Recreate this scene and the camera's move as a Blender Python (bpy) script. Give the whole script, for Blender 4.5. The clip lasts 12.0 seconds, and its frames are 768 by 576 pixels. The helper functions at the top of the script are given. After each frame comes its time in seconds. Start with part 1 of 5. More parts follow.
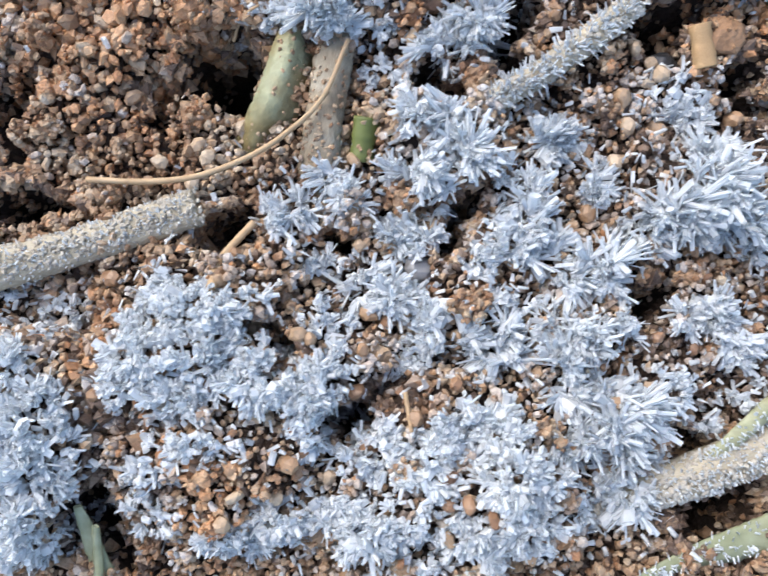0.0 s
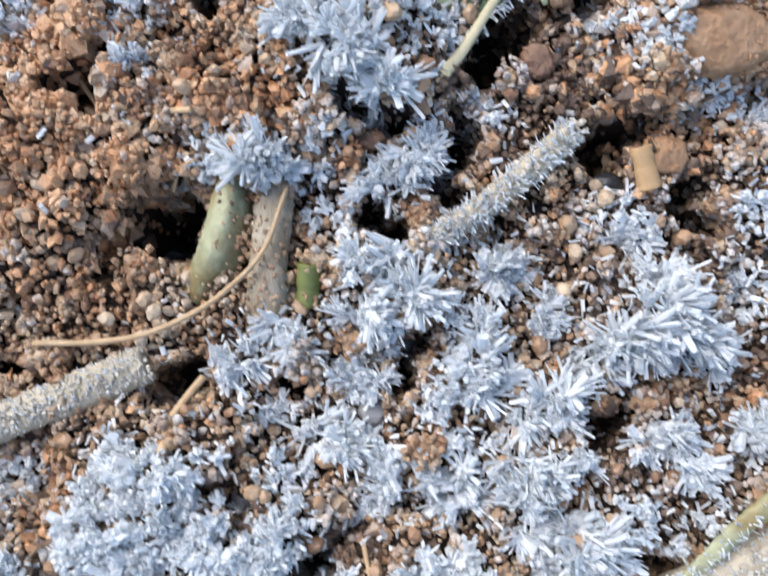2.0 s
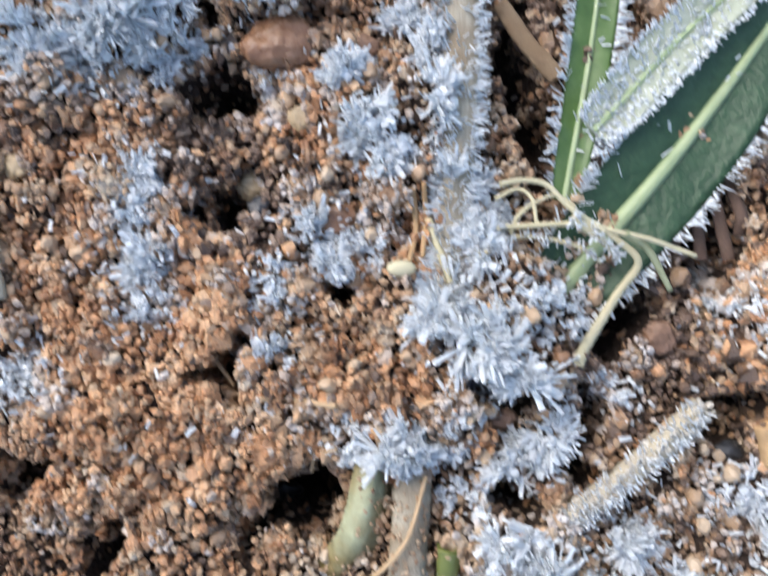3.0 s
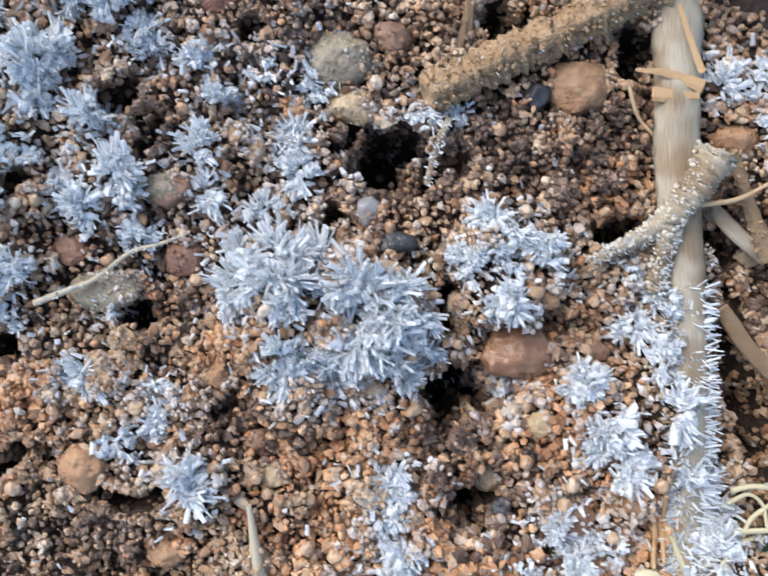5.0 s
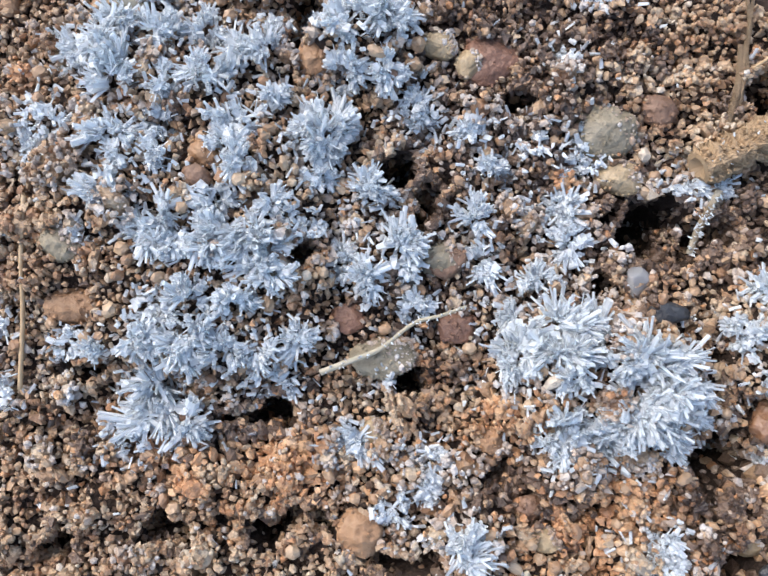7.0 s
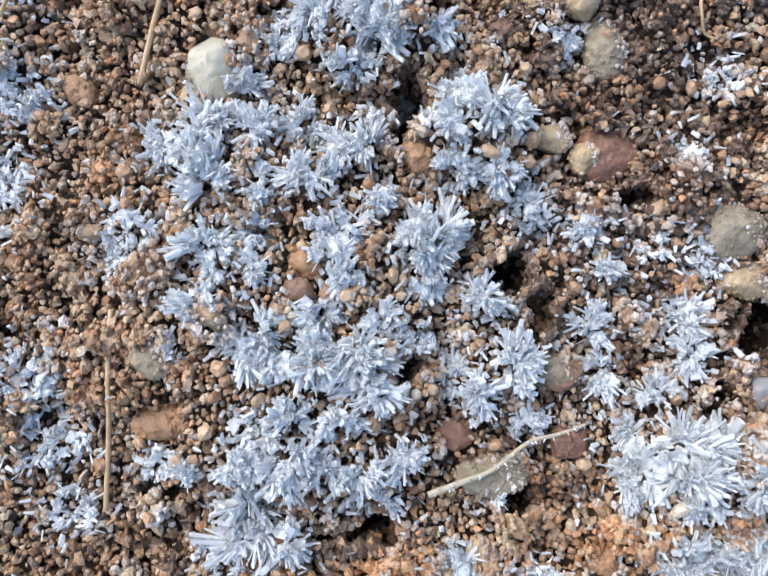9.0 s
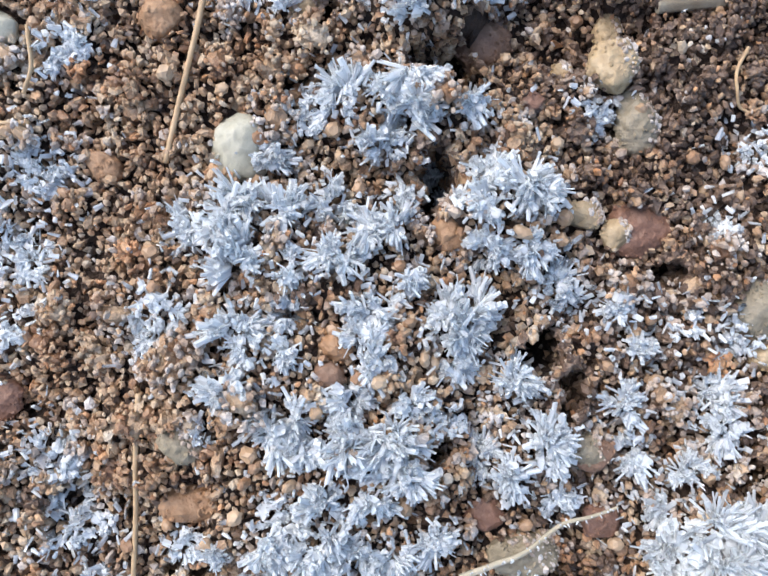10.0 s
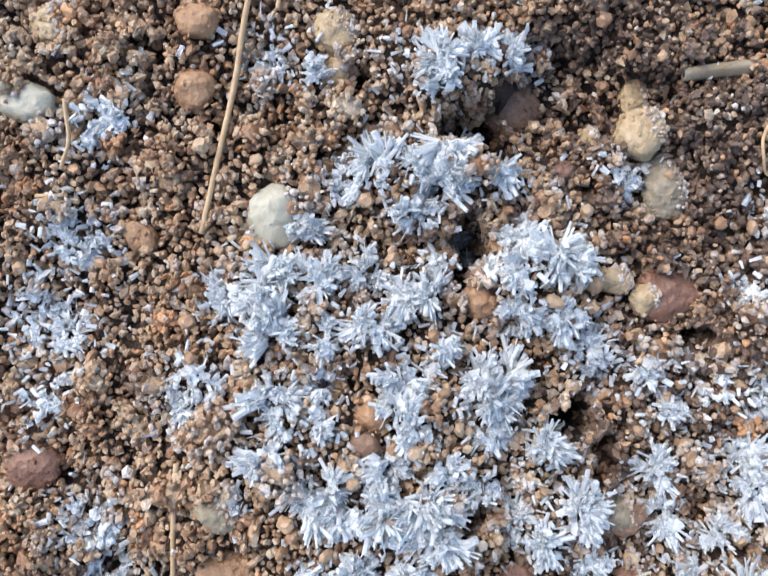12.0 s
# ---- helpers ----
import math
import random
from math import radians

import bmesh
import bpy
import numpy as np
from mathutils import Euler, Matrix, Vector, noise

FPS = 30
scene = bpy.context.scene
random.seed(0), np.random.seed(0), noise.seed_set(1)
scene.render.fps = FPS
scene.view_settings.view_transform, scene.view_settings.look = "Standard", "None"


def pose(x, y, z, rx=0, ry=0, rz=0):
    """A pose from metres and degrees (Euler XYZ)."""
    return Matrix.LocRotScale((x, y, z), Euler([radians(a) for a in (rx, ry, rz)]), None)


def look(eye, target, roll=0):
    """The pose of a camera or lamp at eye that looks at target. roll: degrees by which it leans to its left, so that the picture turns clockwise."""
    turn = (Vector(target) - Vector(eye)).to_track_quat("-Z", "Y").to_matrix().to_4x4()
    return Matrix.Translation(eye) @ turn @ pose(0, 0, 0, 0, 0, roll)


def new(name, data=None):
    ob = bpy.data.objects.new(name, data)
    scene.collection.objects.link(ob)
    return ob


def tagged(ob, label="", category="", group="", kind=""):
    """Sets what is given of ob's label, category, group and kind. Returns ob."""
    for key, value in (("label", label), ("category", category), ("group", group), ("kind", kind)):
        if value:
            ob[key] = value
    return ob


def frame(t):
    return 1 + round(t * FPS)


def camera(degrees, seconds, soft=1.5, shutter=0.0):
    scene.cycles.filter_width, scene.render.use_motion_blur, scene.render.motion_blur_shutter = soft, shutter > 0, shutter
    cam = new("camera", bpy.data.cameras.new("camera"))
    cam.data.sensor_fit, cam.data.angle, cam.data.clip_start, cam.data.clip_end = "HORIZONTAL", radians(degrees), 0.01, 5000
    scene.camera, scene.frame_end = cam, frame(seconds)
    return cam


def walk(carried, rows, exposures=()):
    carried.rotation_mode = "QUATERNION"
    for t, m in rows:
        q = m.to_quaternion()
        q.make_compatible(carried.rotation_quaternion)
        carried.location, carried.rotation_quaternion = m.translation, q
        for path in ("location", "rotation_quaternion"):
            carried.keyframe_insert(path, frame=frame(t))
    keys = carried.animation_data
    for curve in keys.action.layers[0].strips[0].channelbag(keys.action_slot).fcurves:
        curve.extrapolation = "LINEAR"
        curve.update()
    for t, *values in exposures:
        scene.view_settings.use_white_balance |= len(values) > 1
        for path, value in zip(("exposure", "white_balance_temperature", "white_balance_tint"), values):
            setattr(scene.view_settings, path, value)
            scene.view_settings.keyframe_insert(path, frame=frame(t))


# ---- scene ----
MM = 0.001  # the plan is written in millimetres

cam = camera(55.0, 12.0, soft=1.45, shutter=0.4)
walk(cam, [
    (0, pose(0.05518, -0.06972, 0.04976, 1.29, -0.77, 5.44)),
    (0.5, pose(0.05895, -0.06863, 0.05012, 1.33, -0.84, 4.83)),
    (1, pose(0.06127, -0.06849, 0.04999, 1.51, -0.70, 3.86)),
    (1.5, pose(0.05955, -0.06454, 0.04988, 1.42, -0.63, 2.81)),
    (2, pose(0.05821, -0.06003, 0.04963, 1.49, -0.31, 1.90)),
    (2.5, pose(0.05313, -0.05198, 0.05036, 1.68, -0.27, 1.33)),
    (3, pose(0.04821, -0.04276, 0.05190, 3.47, -0.63, 0.95)),
    (3.2, pose(0.04611, -0.03950, 0.05257, 4.04, -0.37, 0.86)),
    (4.8, pose(0.03085, -0.01942, 0.05591, 1.20, -2.23, -0.27)),
    (5, pose(0.02893, -0.01851, 0.05590, 1.34, -1.90, -0.17)),
    (5.5, pose(0.02375, -0.01668, 0.05616, 1.46, -1.83, 0.02)),
    (6, pose(0.01837, -0.01569, 0.05677, 1.62, -1.53, 0.05)),
    (6.5, pose(0.01246, -0.01471, 0.05696, 1.83, -1.11, 0.06)),
    (7, pose(0.00899, -0.01376, 0.05670, 1.88, -0.93, 0.10)),
    (7.5, pose(0.00614, -0.01214, 0.05578, 1.96, -1.16, 0.06)),
    (7.7, pose(0.00416, -0.01110, 0.05556, 2.18, -0.96, 0.06)),
    (9.3, pose(0.00045, -0.00157, 0.05249, -0.35, -1.25, 0.06)),
    (9.5, pose(0.00000, -0.00000, 0.05234, -0.49, -1.24, -0.01)),
    (10, pose(-0.00134, 0.00240, 0.05207, -0.54, -1.31, 0.01)),
    (10.5, pose(-0.00214, 0.00562, 0.05284, -0.17, -1.26, 0.02)),
    (11, pose(-0.00074, 0.00877, 0.05365, 0.25, -1.27, 0.06)),
    (11.5, pose(-0.00340, 0.00889, 0.05298, 0.11, -1.41, -0.14)),
    (12, pose(-0.00364, 0.00674, 0.05266, -0.02, -1.27, -0.32)),
])

# world and sun
world = bpy.data.worlds.new("sky")
scene.world = world
world.use_nodes = True
wn = world.node_tree.nodes
sky = wn.new("ShaderNodeTexSky")
sky.sky_type = "NISHITA"
sky.sun_disc = False
sky.dust_density, sky.ozone_density = 1.9, 0.8
sky.sun_elevation, sky.sun_rotation = radians(44), radians(-50)
world.node_tree.links.new(sky.outputs["Color"], wn["Background"].inputs["Color"])
wn["Background"].inputs["Strength"].default_value = 0.145
sun = new("sun", bpy.data.lights.new("sun", "SUN"))
sun.data.energy, sun.data.angle, sun.data.color = 0.95, radians(42), (1.0, 0.965, 0.925)
sun.matrix_world = look((-0.5, 0.45, 0.66), (0, 0, 0))
scene.view_settings.exposure = 1.2


# materials
def material(name, base, rough=0.6, spread=0.15, grain=900.0, stain=150.0, bump=0.3, island=False, tint=None, transmission=0.0, spec=0.5, wave=None, relief=0.0001, shade=0.8):
    """A node material: base colours, mottled at two scales, with fine relief."""
    m = bpy.data.materials.new(name)
    m.use_nodes = True
    n, l = m.node_tree.nodes, m.node_tree.links
    p = n["Principled BSDF"]
    p.inputs["Roughness"].default_value = rough
    p.inputs["Specular IOR Level"].default_value = spec
    p.inputs["Transmission Weight"].default_value = transmission
    where = n.new("ShaderNodeNewGeometry")
    ramp = n.new("ShaderNodeValToRGB")
    while len(ramp.color_ramp.elements) < len(base):
        ramp.color_ramp.elements.new(0.5)
    for i, c in enumerate(base):
        ramp.color_ramp.elements[i].position = i / max(1, len(base) - 1)
        ramp.color_ramp.elements[i].color = (*(shade * v for v in c), 1)
    fine, broad = n.new("ShaderNodeTexNoise"), n.new("ShaderNodeTexNoise")
    fine.inputs["Scale"].default_value, broad.inputs["Scale"].default_value = grain, stain
    fine.inputs["Detail"].default_value = 4
    place = where.outputs["Position"]
    if wave:
        tex = n.new("ShaderNodeTexCoord")
        stretch = n.new("ShaderNodeMapping")
        stretch.inputs["Scale"].default_value = wave
        l.new(tex.outputs["UV"], stretch.inputs["Vector"])
        l.new(stretch.outputs["Vector"], fine.inputs["Vector"])
    else:
        l.new(place, fine.inputs["Vector"])
    l.new(place, broad.inputs["Vector"])
    if island:
        pick = n.new("ShaderNodeMath")
        pick.operation = "MULTIPLY_ADD"
        pick.inputs[1].default_value = 0.45
        own = where.outputs["Random Per Island"]
        if island == "object":
            info = n.new("ShaderNodeObjectInfo")
            own = info.outputs["Random"]
        l.new(own, pick.inputs[0])
        less = n.new("ShaderNodeMath")
        less.operation = "MULTIPLY_ADD"
        less.inputs[1].default_value, less.inputs[2].default_value = 1.5, -0.5
        l.new(broad.outputs["Fac"], less.inputs[0])
        l.new(less.outputs[0], pick.inputs[2])
        l.new(pick.outputs[0], ramp.inputs["Fac"])
    else:
        both = n.new("ShaderNodeMath")
        both.operation = "MULTIPLY_ADD"
        both.inputs[1].default_value = 0.6
        half = n.new("ShaderNodeMath")
        half.operation = "MULTIPLY"
        half.inputs[1].default_value = 0.5
        l.new(broad.outputs["Fac"], half.inputs[0])
        l.new(fine.outputs["Fac"], both.inputs[0])
        l.new(half.outputs[0], both.inputs[2])
        l.new(both.outputs[0], ramp.inputs["Fac"])
    vary = n.new("ShaderNodeHueSaturation")
    value = n.new("ShaderNodeMath")
    value.operation = "MULTIPLY_ADD"
    value.inputs[1].default_value, value.inputs[2].default_value = 2 * spread, 1 - spread
    l.new(fine.outputs["Fac"], value.inputs[0])
    l.new(value.outputs[0], vary.inputs["Value"])
    l.new(ramp.outputs["Color"], vary.inputs["Color"])
    colour = vary.outputs["Color"]
    if tint:
        patch, mask, mix = n.new("ShaderNodeTexNoise"), n.new("ShaderNodeMapRange"), n.new("ShaderNodeMix")
        patch.inputs["Scale"].default_value = tint[1]
        mask.inputs["From Min"].default_value, mask.inputs["From Max"].default_value = 0.42, 0.62
        mix.data_type, mix.blend_type = "RGBA", "MULTIPLY"
        l.new(place, patch.inputs["Vector"])
        l.new(patch.outputs["Fac"], mask.inputs["Value"])
        l.new(mask.outputs["Result"], mix.inputs["Factor"])
        l.new(colour, mix.inputs["A"])
        mix.inputs["B"].default_value = (*tint[0], 1)
        colour = mix.outputs["Result"]
    l.new(colour, p.inputs["Base Color"])
    if bump:
        b = n.new("ShaderNodeBump")
        b.inputs["Strength"].default_value, b.inputs["Distance"].default_value = bump, relief
        l.new(fine.outputs["Fac"], b.inputs["Height"])
        l.new(b.outputs["Normal"], p.inputs["Normal"])
    return m


# near-black: the shade of holes and grain gaps is put into this colour
SHADED_SOIL = material("soil", [(0.012, 0.008, 0.006), (0.035, 0.021, 0.014), (0.08, 0.047, 0.029)], 0.9, 0.35, 1500, 300, 1.0, relief=0.0006, shade=1)
TAN_COLOURS = [(0.14, 0.072, 0.04), (0.275, 0.15, 0.08), (0.36, 0.224, 0.128), (0.44, 0.303, 0.188), (0.52, 0.408, 0.285), (0.6, 0.52, 0.425)]
ORANGE_COLOURS = [(0.2, 0.09, 0.041), (0.4, 0.195, 0.09), (0.52, 0.285, 0.145), (0.6, 0.385, 0.22), (0.66, 0.5, 0.355)]
# dark brown for the darker patches, and as painted shade among the lower grains
DARK_SHADE_COLOURS = [(0.035, 0.023, 0.017), (0.09, 0.056, 0.038), (0.15, 0.095, 0.064), (0.215, 0.145, 0.1), (0.34, 0.255, 0.195)]
PALE_COLOURS = [(0.22, 0.145, 0.10), (0.37, 0.265, 0.19), (0.47, 0.385, 0.315), (0.57, 0.515, 0.47), (0.68, 0.665, 0.65)]
SAND = material("tan_sand", TAN_COLOURS, 0.36, 0.4, 5200, 330, 1.0, "island", shade=1, relief=0.00015, spec=0.5)
ORANGE_SAND = material("orange_sand", ORANGE_COLOURS, 0.36, 0.4, 5200, 330, 1.0, "island", shade=1, relief=0.00015, spec=0.5)
PALE_SAND = material("frosted_sand", PALE_COLOURS, 0.36, 0.3, 5200, 330, 1.0, "island", shade=1, relief=0.00015, spec=0.5)
DARK_SHADE_SAND = material("damp_sand", DARK_SHADE_COLOURS, 0.36, 0.4, 5200, 330, 1.0, "island", shade=1, relief=0.00015, spec=0.5)
GRAIN = material("coarse_grain", TAN_COLOURS, 0.4, 0.25, 2500, 60, 0.5, "object", shade=1)
STRAW = material("straw", [(0.32, 0.26, 0.17), (0.52, 0.45, 0.32), (0.68, 0.61, 0.48)], 0.6, 0.15, 6, 300, 0.4, wave=(14, 2, 1))
STALK = material("stalk", [(0.13, 0.1, 0.06), (0.34, 0.28, 0.19), (0.5, 0.44, 0.33), (0.62, 0.57, 0.46)], 0.7, 0.35, 6, 250, 0.6, wave=(18, 1.5, 1), tint=((0.66, 0.56, 0.46), 260))
BARK = material("bark", [(0.12, 0.06, 0.03), (0.36, 0.22, 0.11), (0.52, 0.36, 0.21), (0.62, 0.48, 0.33)], 0.75, 0.35, 6, 700, 1.0, wave=(9, 4, 1), relief=0.0004)
DARKBARK = material("dark_bark", [(0.05, 0.03, 0.02), (0.15, 0.09, 0.06), (0.26, 0.17, 0.12)], 0.8, 0.25, 6, 400, 0.6, wave=(12, 1.5, 1))
CHIP = material("wood_chip", [(0.4, 0.2, 0.08), (0.58, 0.36, 0.17), (0.7, 0.5, 0.28)], 0.6, 0.15, 6, 300, 0.5, wave=(12, 1.5, 1))
FIBRE = material("fibre", [(0.36, 0.2, 0.1), (0.55, 0.37, 0.2), (0.66, 0.5, 0.32)], 0.55, 0.15, 1200, 250, 0.3)
DRYGRASS = material("dry_grass", [(0.45, 0.38, 0.2), (0.62, 0.55, 0.34), (0.7, 0.66, 0.48)], 0.5, 0.15, 6, 250, 0.3, wave=(8, 2, 1))
STEM = material("stem", [(0.34, 0.24, 0.12), (0.33, 0.33, 0.18), (0.43, 0.44, 0.27), (0.52, 0.52, 0.37)], 0.55, 0.3, 1100, 350, 0.8, relief=0.0003, tint=((0.78, 0.6, 0.42), 330))
GREEN = material("green_stem", [(0.08, 0.11, 0.025), (0.17, 0.2, 0.05), (0.25, 0.26, 0.09)], 0.5, 0.15, 900, 300, 0.3)
LEAF = material("leaf", [(0.016, 0.046, 0.02), (0.03, 0.078, 0.032), (0.06, 0.115, 0.055)], 0.5, 0.25, 1400, 260, 0.8, relief=0.0003)
BRIGHTLEAF = material("bright_leaf", [(0.05, 0.1, 0.024), (0.1, 0.18, 0.045), (0.19, 0.27, 0.1)], 0.35, 0.15, 1200, 220, 0.4)
CRUST = material("pale_crust", [(0.36, 0.31, 0.24), (0.52, 0.47, 0.385), (0.68, 0.645, 0.57)], 0.5, 0.3, 5200, 330, 1.0, "island", shade=1, relief=0.00015)
FELT = material("felted_leaf", [(0.3, 0.33, 0.2), (0.47, 0.5, 0.37), (0.64, 0.66, 0.56)], 0.7, 0.2, 1600, 300, 0.8, relief=0.0003)
PALELEAF = material("pale_leaf", [(0.17, 0.18, 0.09), (0.33, 0.35, 0.2), (0.5, 0.52, 0.37)], 0.45, 0.15, 900, 220, 0.3)
MIDRIB = material("midrib", [(0.3, 0.4, 0.18), (0.5, 0.58, 0.34)], 0.4, 0.1, 900, 300, 0.2)
PEBBLES = {
    "olive": material("olive_stone", [(0.16, 0.125, 0.075), (0.3, 0.245, 0.16), (0.46, 0.4, 0.3)], 0.6, 0.3, 1400, 450, 1.0, relief=0.0004),
    "tan": material("tan_stone", [(0.32, 0.2, 0.1), (0.5, 0.36, 0.2), (0.62, 0.5, 0.34)], 0.5, 0.3, 1400, 450, 1.0, relief=0.0004),
    "orange": material("orange_stone", [(0.26, 0.125, 0.06), (0.4, 0.22, 0.11), (0.5, 0.33, 0.2)], 0.6, 0.3, 1400, 500, 1.0, relief=0.0004),
    "red": material("red_stone", [(0.14, 0.066, 0.042), (0.25, 0.125, 0.078), (0.35, 0.2, 0.13)], 0.5, 0.3, 1400, 500, 1.0, relief=0.0004),
    "brown": material("brown_stone", [(0.12, 0.06, 0.035), (0.25, 0.14, 0.085), (0.38, 0.24, 0.16)], 0.55, 0.3, 1400, 500, 1.0, relief=0.0004),
    "cream": material("cream_stone", [(0.3, 0.27, 0.19), (0.5, 0.47, 0.36), (0.6, 0.57, 0.46)], 0.5, 0.25, 1100, 500, 0.8, relief=0.0003),
    "slate": material("slate", [(0.015, 0.014, 0.014), (0.04, 0.04, 0.042), (0.12, 0.12, 0.12)], 0.35, 0.3, 1200, 500, 0.8, relief=0.0003),
    "amber": material("amber_stone", [(0.22, 0.09, 0.045), (0.38, 0.19, 0.1), (0.5, 0.33, 0.22)], 0.26, 0.3, 1100, 420, 0.9, transmission=0.3, relief=0.0005),
    "clear": material("clear_stone", [(0.4, 0.38, 0.36), (0.55, 0.54, 0.54)], 0.25, 0.1, 900, 300, 0.2, transmission=0.4),
}


def ice(name, rough, clear, island=True):
    """Frost: white at the root, where it scatters light, and clearer towards the tip; it lets light through and shines."""
    m = bpy.data.materials.new(name)
    m.use_nodes = True
    n, l = m.node_tree.nodes, m.node_tree.links
    n.remove(n["Principled BSDF"])
    where, ramp = n.new("ShaderNodeNewGeometry"), n.new("ShaderNodeValToRGB")
    ramp.color_ramp.elements[0].color, ramp.color_ramp.elements[1].color = (0.912, 0.95, 0.968, 1), (0.968, 0.985, 0.99, 1)
    own = where.outputs["Random Per Island"]
    if not island:
        info = n.new("ShaderNodeObjectInfo")
        own = info.outputs["Random"]
    l.new(own, ramp.inputs["Fac"])
    body, through_it, shine, see_through, glass = (n.new("ShaderNodeBsdf" + k) for k in ("Diffuse", "Translucent", "Glossy", "Transparent", "Glass"))
    shine.inputs["Roughness"].default_value = rough
    see_through.inputs["Color"].default_value = (0.97, 0.985, 1, 1)
    glass.inputs["IOR"].default_value, glass.inputs["Roughness"].default_value = 1.31, 0.08
    glass.inputs["Color"].default_value = (0.95, 0.975, 1, 1)
    for k in (body, through_it):
        l.new(ramp.outputs["Color"], k.inputs["Color"])
    fresnel = n.new("ShaderNodeFresnel")
    fresnel.inputs["IOR"].default_value = 1.31
    grain, b = n.new("ShaderNodeTexNoise"), n.new("ShaderNodeBump")
    grain.inputs["Scale"].default_value, grain.inputs["Detail"].default_value = 3000, 3
    b.inputs["Strength"].default_value, b.inputs["Distance"].default_value = 0.4, 0.0001
    l.new(where.outputs["Position"], grain.inputs["Vector"])
    l.new(grain.outputs["Fac"], b.inputs["Height"])
    for k in (body, through_it, shine, fresnel, glass):
        l.new(b.outputs["Normal"], k.inputs["Normal"])
    white, pure, all_of, wet = (n.new("ShaderNodeMixShader") for _ in range(4))
    white.inputs["Fac"].default_value = 0.38
    l.new(body.outputs[0], white.inputs[1])
    l.new(through_it.outputs[0], white.inputs[2])
    pure.inputs["Fac"].default_value = 0.2
    l.new(see_through.outputs[0], pure.inputs[1])
    l.new(glass.outputs[0], pure.inputs[2])
    # how clear: by crystal, and more so at the tip
    tip, share_of, see = n.new("ShaderNodeAttribute"), n.new("ShaderNodeMapRange"), n.new("ShaderNodeMath")
    tip.attribute_name = "along"
    by_tip = n.new("ShaderNodeMapRange")
    by_tip.inputs["To Min"].default_value, by_tip.inputs["To Max"].default_value = 0.45, 1.3
    l.new(tip.outputs["Fac"], by_tip.inputs["Value"])
    share_of.inputs["To Min"].default_value, share_of.inputs["To Max"].default_value = 0.3 * clear, 1.7 * clear
    l.new(own, share_of.inputs["Value"])
    see.operation, see.use_clamp = "MULTIPLY", True
    l.new(by_tip.outputs["Result"], see.inputs[0])
    l.new(share_of.outputs["Result"], see.inputs[1])
    l.new(see.outputs[0], all_of.inputs["Fac"])
    l.new(white.outputs[0], all_of.inputs[1])
    l.new(pure.outputs[0], all_of.inputs[2])
    l.new(fresnel.outputs[0], wet.inputs["Fac"])
    l.new(all_of.outputs[0], wet.inputs[1])
    l.new(shine.outputs[0], wet.inputs[2])
    l.new(wet.outputs[0], n["Material Output"].inputs["Surface"])
    return m


ICE = ice("frost_ice", 0.16, 0.25)
NEEDLE = ice("frost_needle", 0.16, 0.25, False)
CLEAR_ICE = ice("clear_ice", 0.1, 0.5)

# relief of the ground, in millimetres
rng = np.random.default_rng(5)
LATTICE = rng.random((256, 256))
MOUNDS, PITS = [], []


def wobble(x, y, size):
    """Smooth noise from -1 to 1 with bumps of that size."""
    u, v = np.asarray(x, float) / size + 71.3, np.asarray(y, float) / size + 93.7
    i, j = np.floor(u).astype(int), np.floor(v).astype(int)
    a, b = u - i, v - j
    a, b = a * a * (3 - 2 * a), b * b * (3 - 2 * b)
    g = lambda p, q: LATTICE[p % 256, q % 256]
    return 2 * ((g(i, j) * (1 - a) + g(i + 1, j) * a) * (1 - b) + (g(i, j + 1) * (1 - a) + g(i + 1, j + 1) * a) * b) - 1


def mound(x, y, rx, ry, h):
    MOUNDS.append((x, y, rx, ry, h))


def pit(x, y, rx, ry, h):
    PITS.append((x, y, rx, ry, h))


def crumbs(x, y, size, seed):
    """Rounded crumbs of that size, from 0 in the gaps to 1 on top."""
    u, v = np.asarray(x, float) / size + 50, np.asarray(y, float) / size + 120
    i, j = np.floor(u).astype(int), np.floor(v).astype(int)
    best = np.full(np.shape(u), 9.0)
    for di in (-1, 0, 1):
        for dj in (-1, 0, 1):
            p, q = i + di, j + dj
            cx = p + 0.5 + 0.8 * (LATTICE[(p + seed) % 256, (q + 31) % 256] - 0.5)
            cy = q + 0.5 + 0.8 * (LATTICE[(p + 97) % 256, (q + seed) % 256] - 0.5)
            best = np.minimum(best, (u - cx) ** 2 + (v - cy) ** 2)
    return np.sqrt(np.clip(1 - best / 0.75, 0, 1))


def height(x, y):
    x, y = np.asarray(x, float), np.asarray(y, float)
    wx, wy = x + 1.0 * wobble(x, y, 3.1), y + 1.0 * wobble(y + 40, x, 3.1)
    z = -4.55 + 0.8 * wobble(x, y, 9) + 0.5 * wobble(x, y, 3.3) + 1.3 * crumbs(wx, wy, 6.5, 19) + 2.3 * crumbs(wx, wy, 3.3, 7) + 1.0 * crumbs(x, y, 1.7, 3)
    up = np.zeros_like(x)
    for mx, my, rx, ry, h in MOUNDS:
        d = ((wx - mx) / (1.15 * rx)) ** 2 + ((wy - my) / (1.15 * ry)) ** 2
        up = np.maximum(up, h * np.clip(1 - d, 0, 1) ** 0.6)
    return z + up - hollow(x, y)


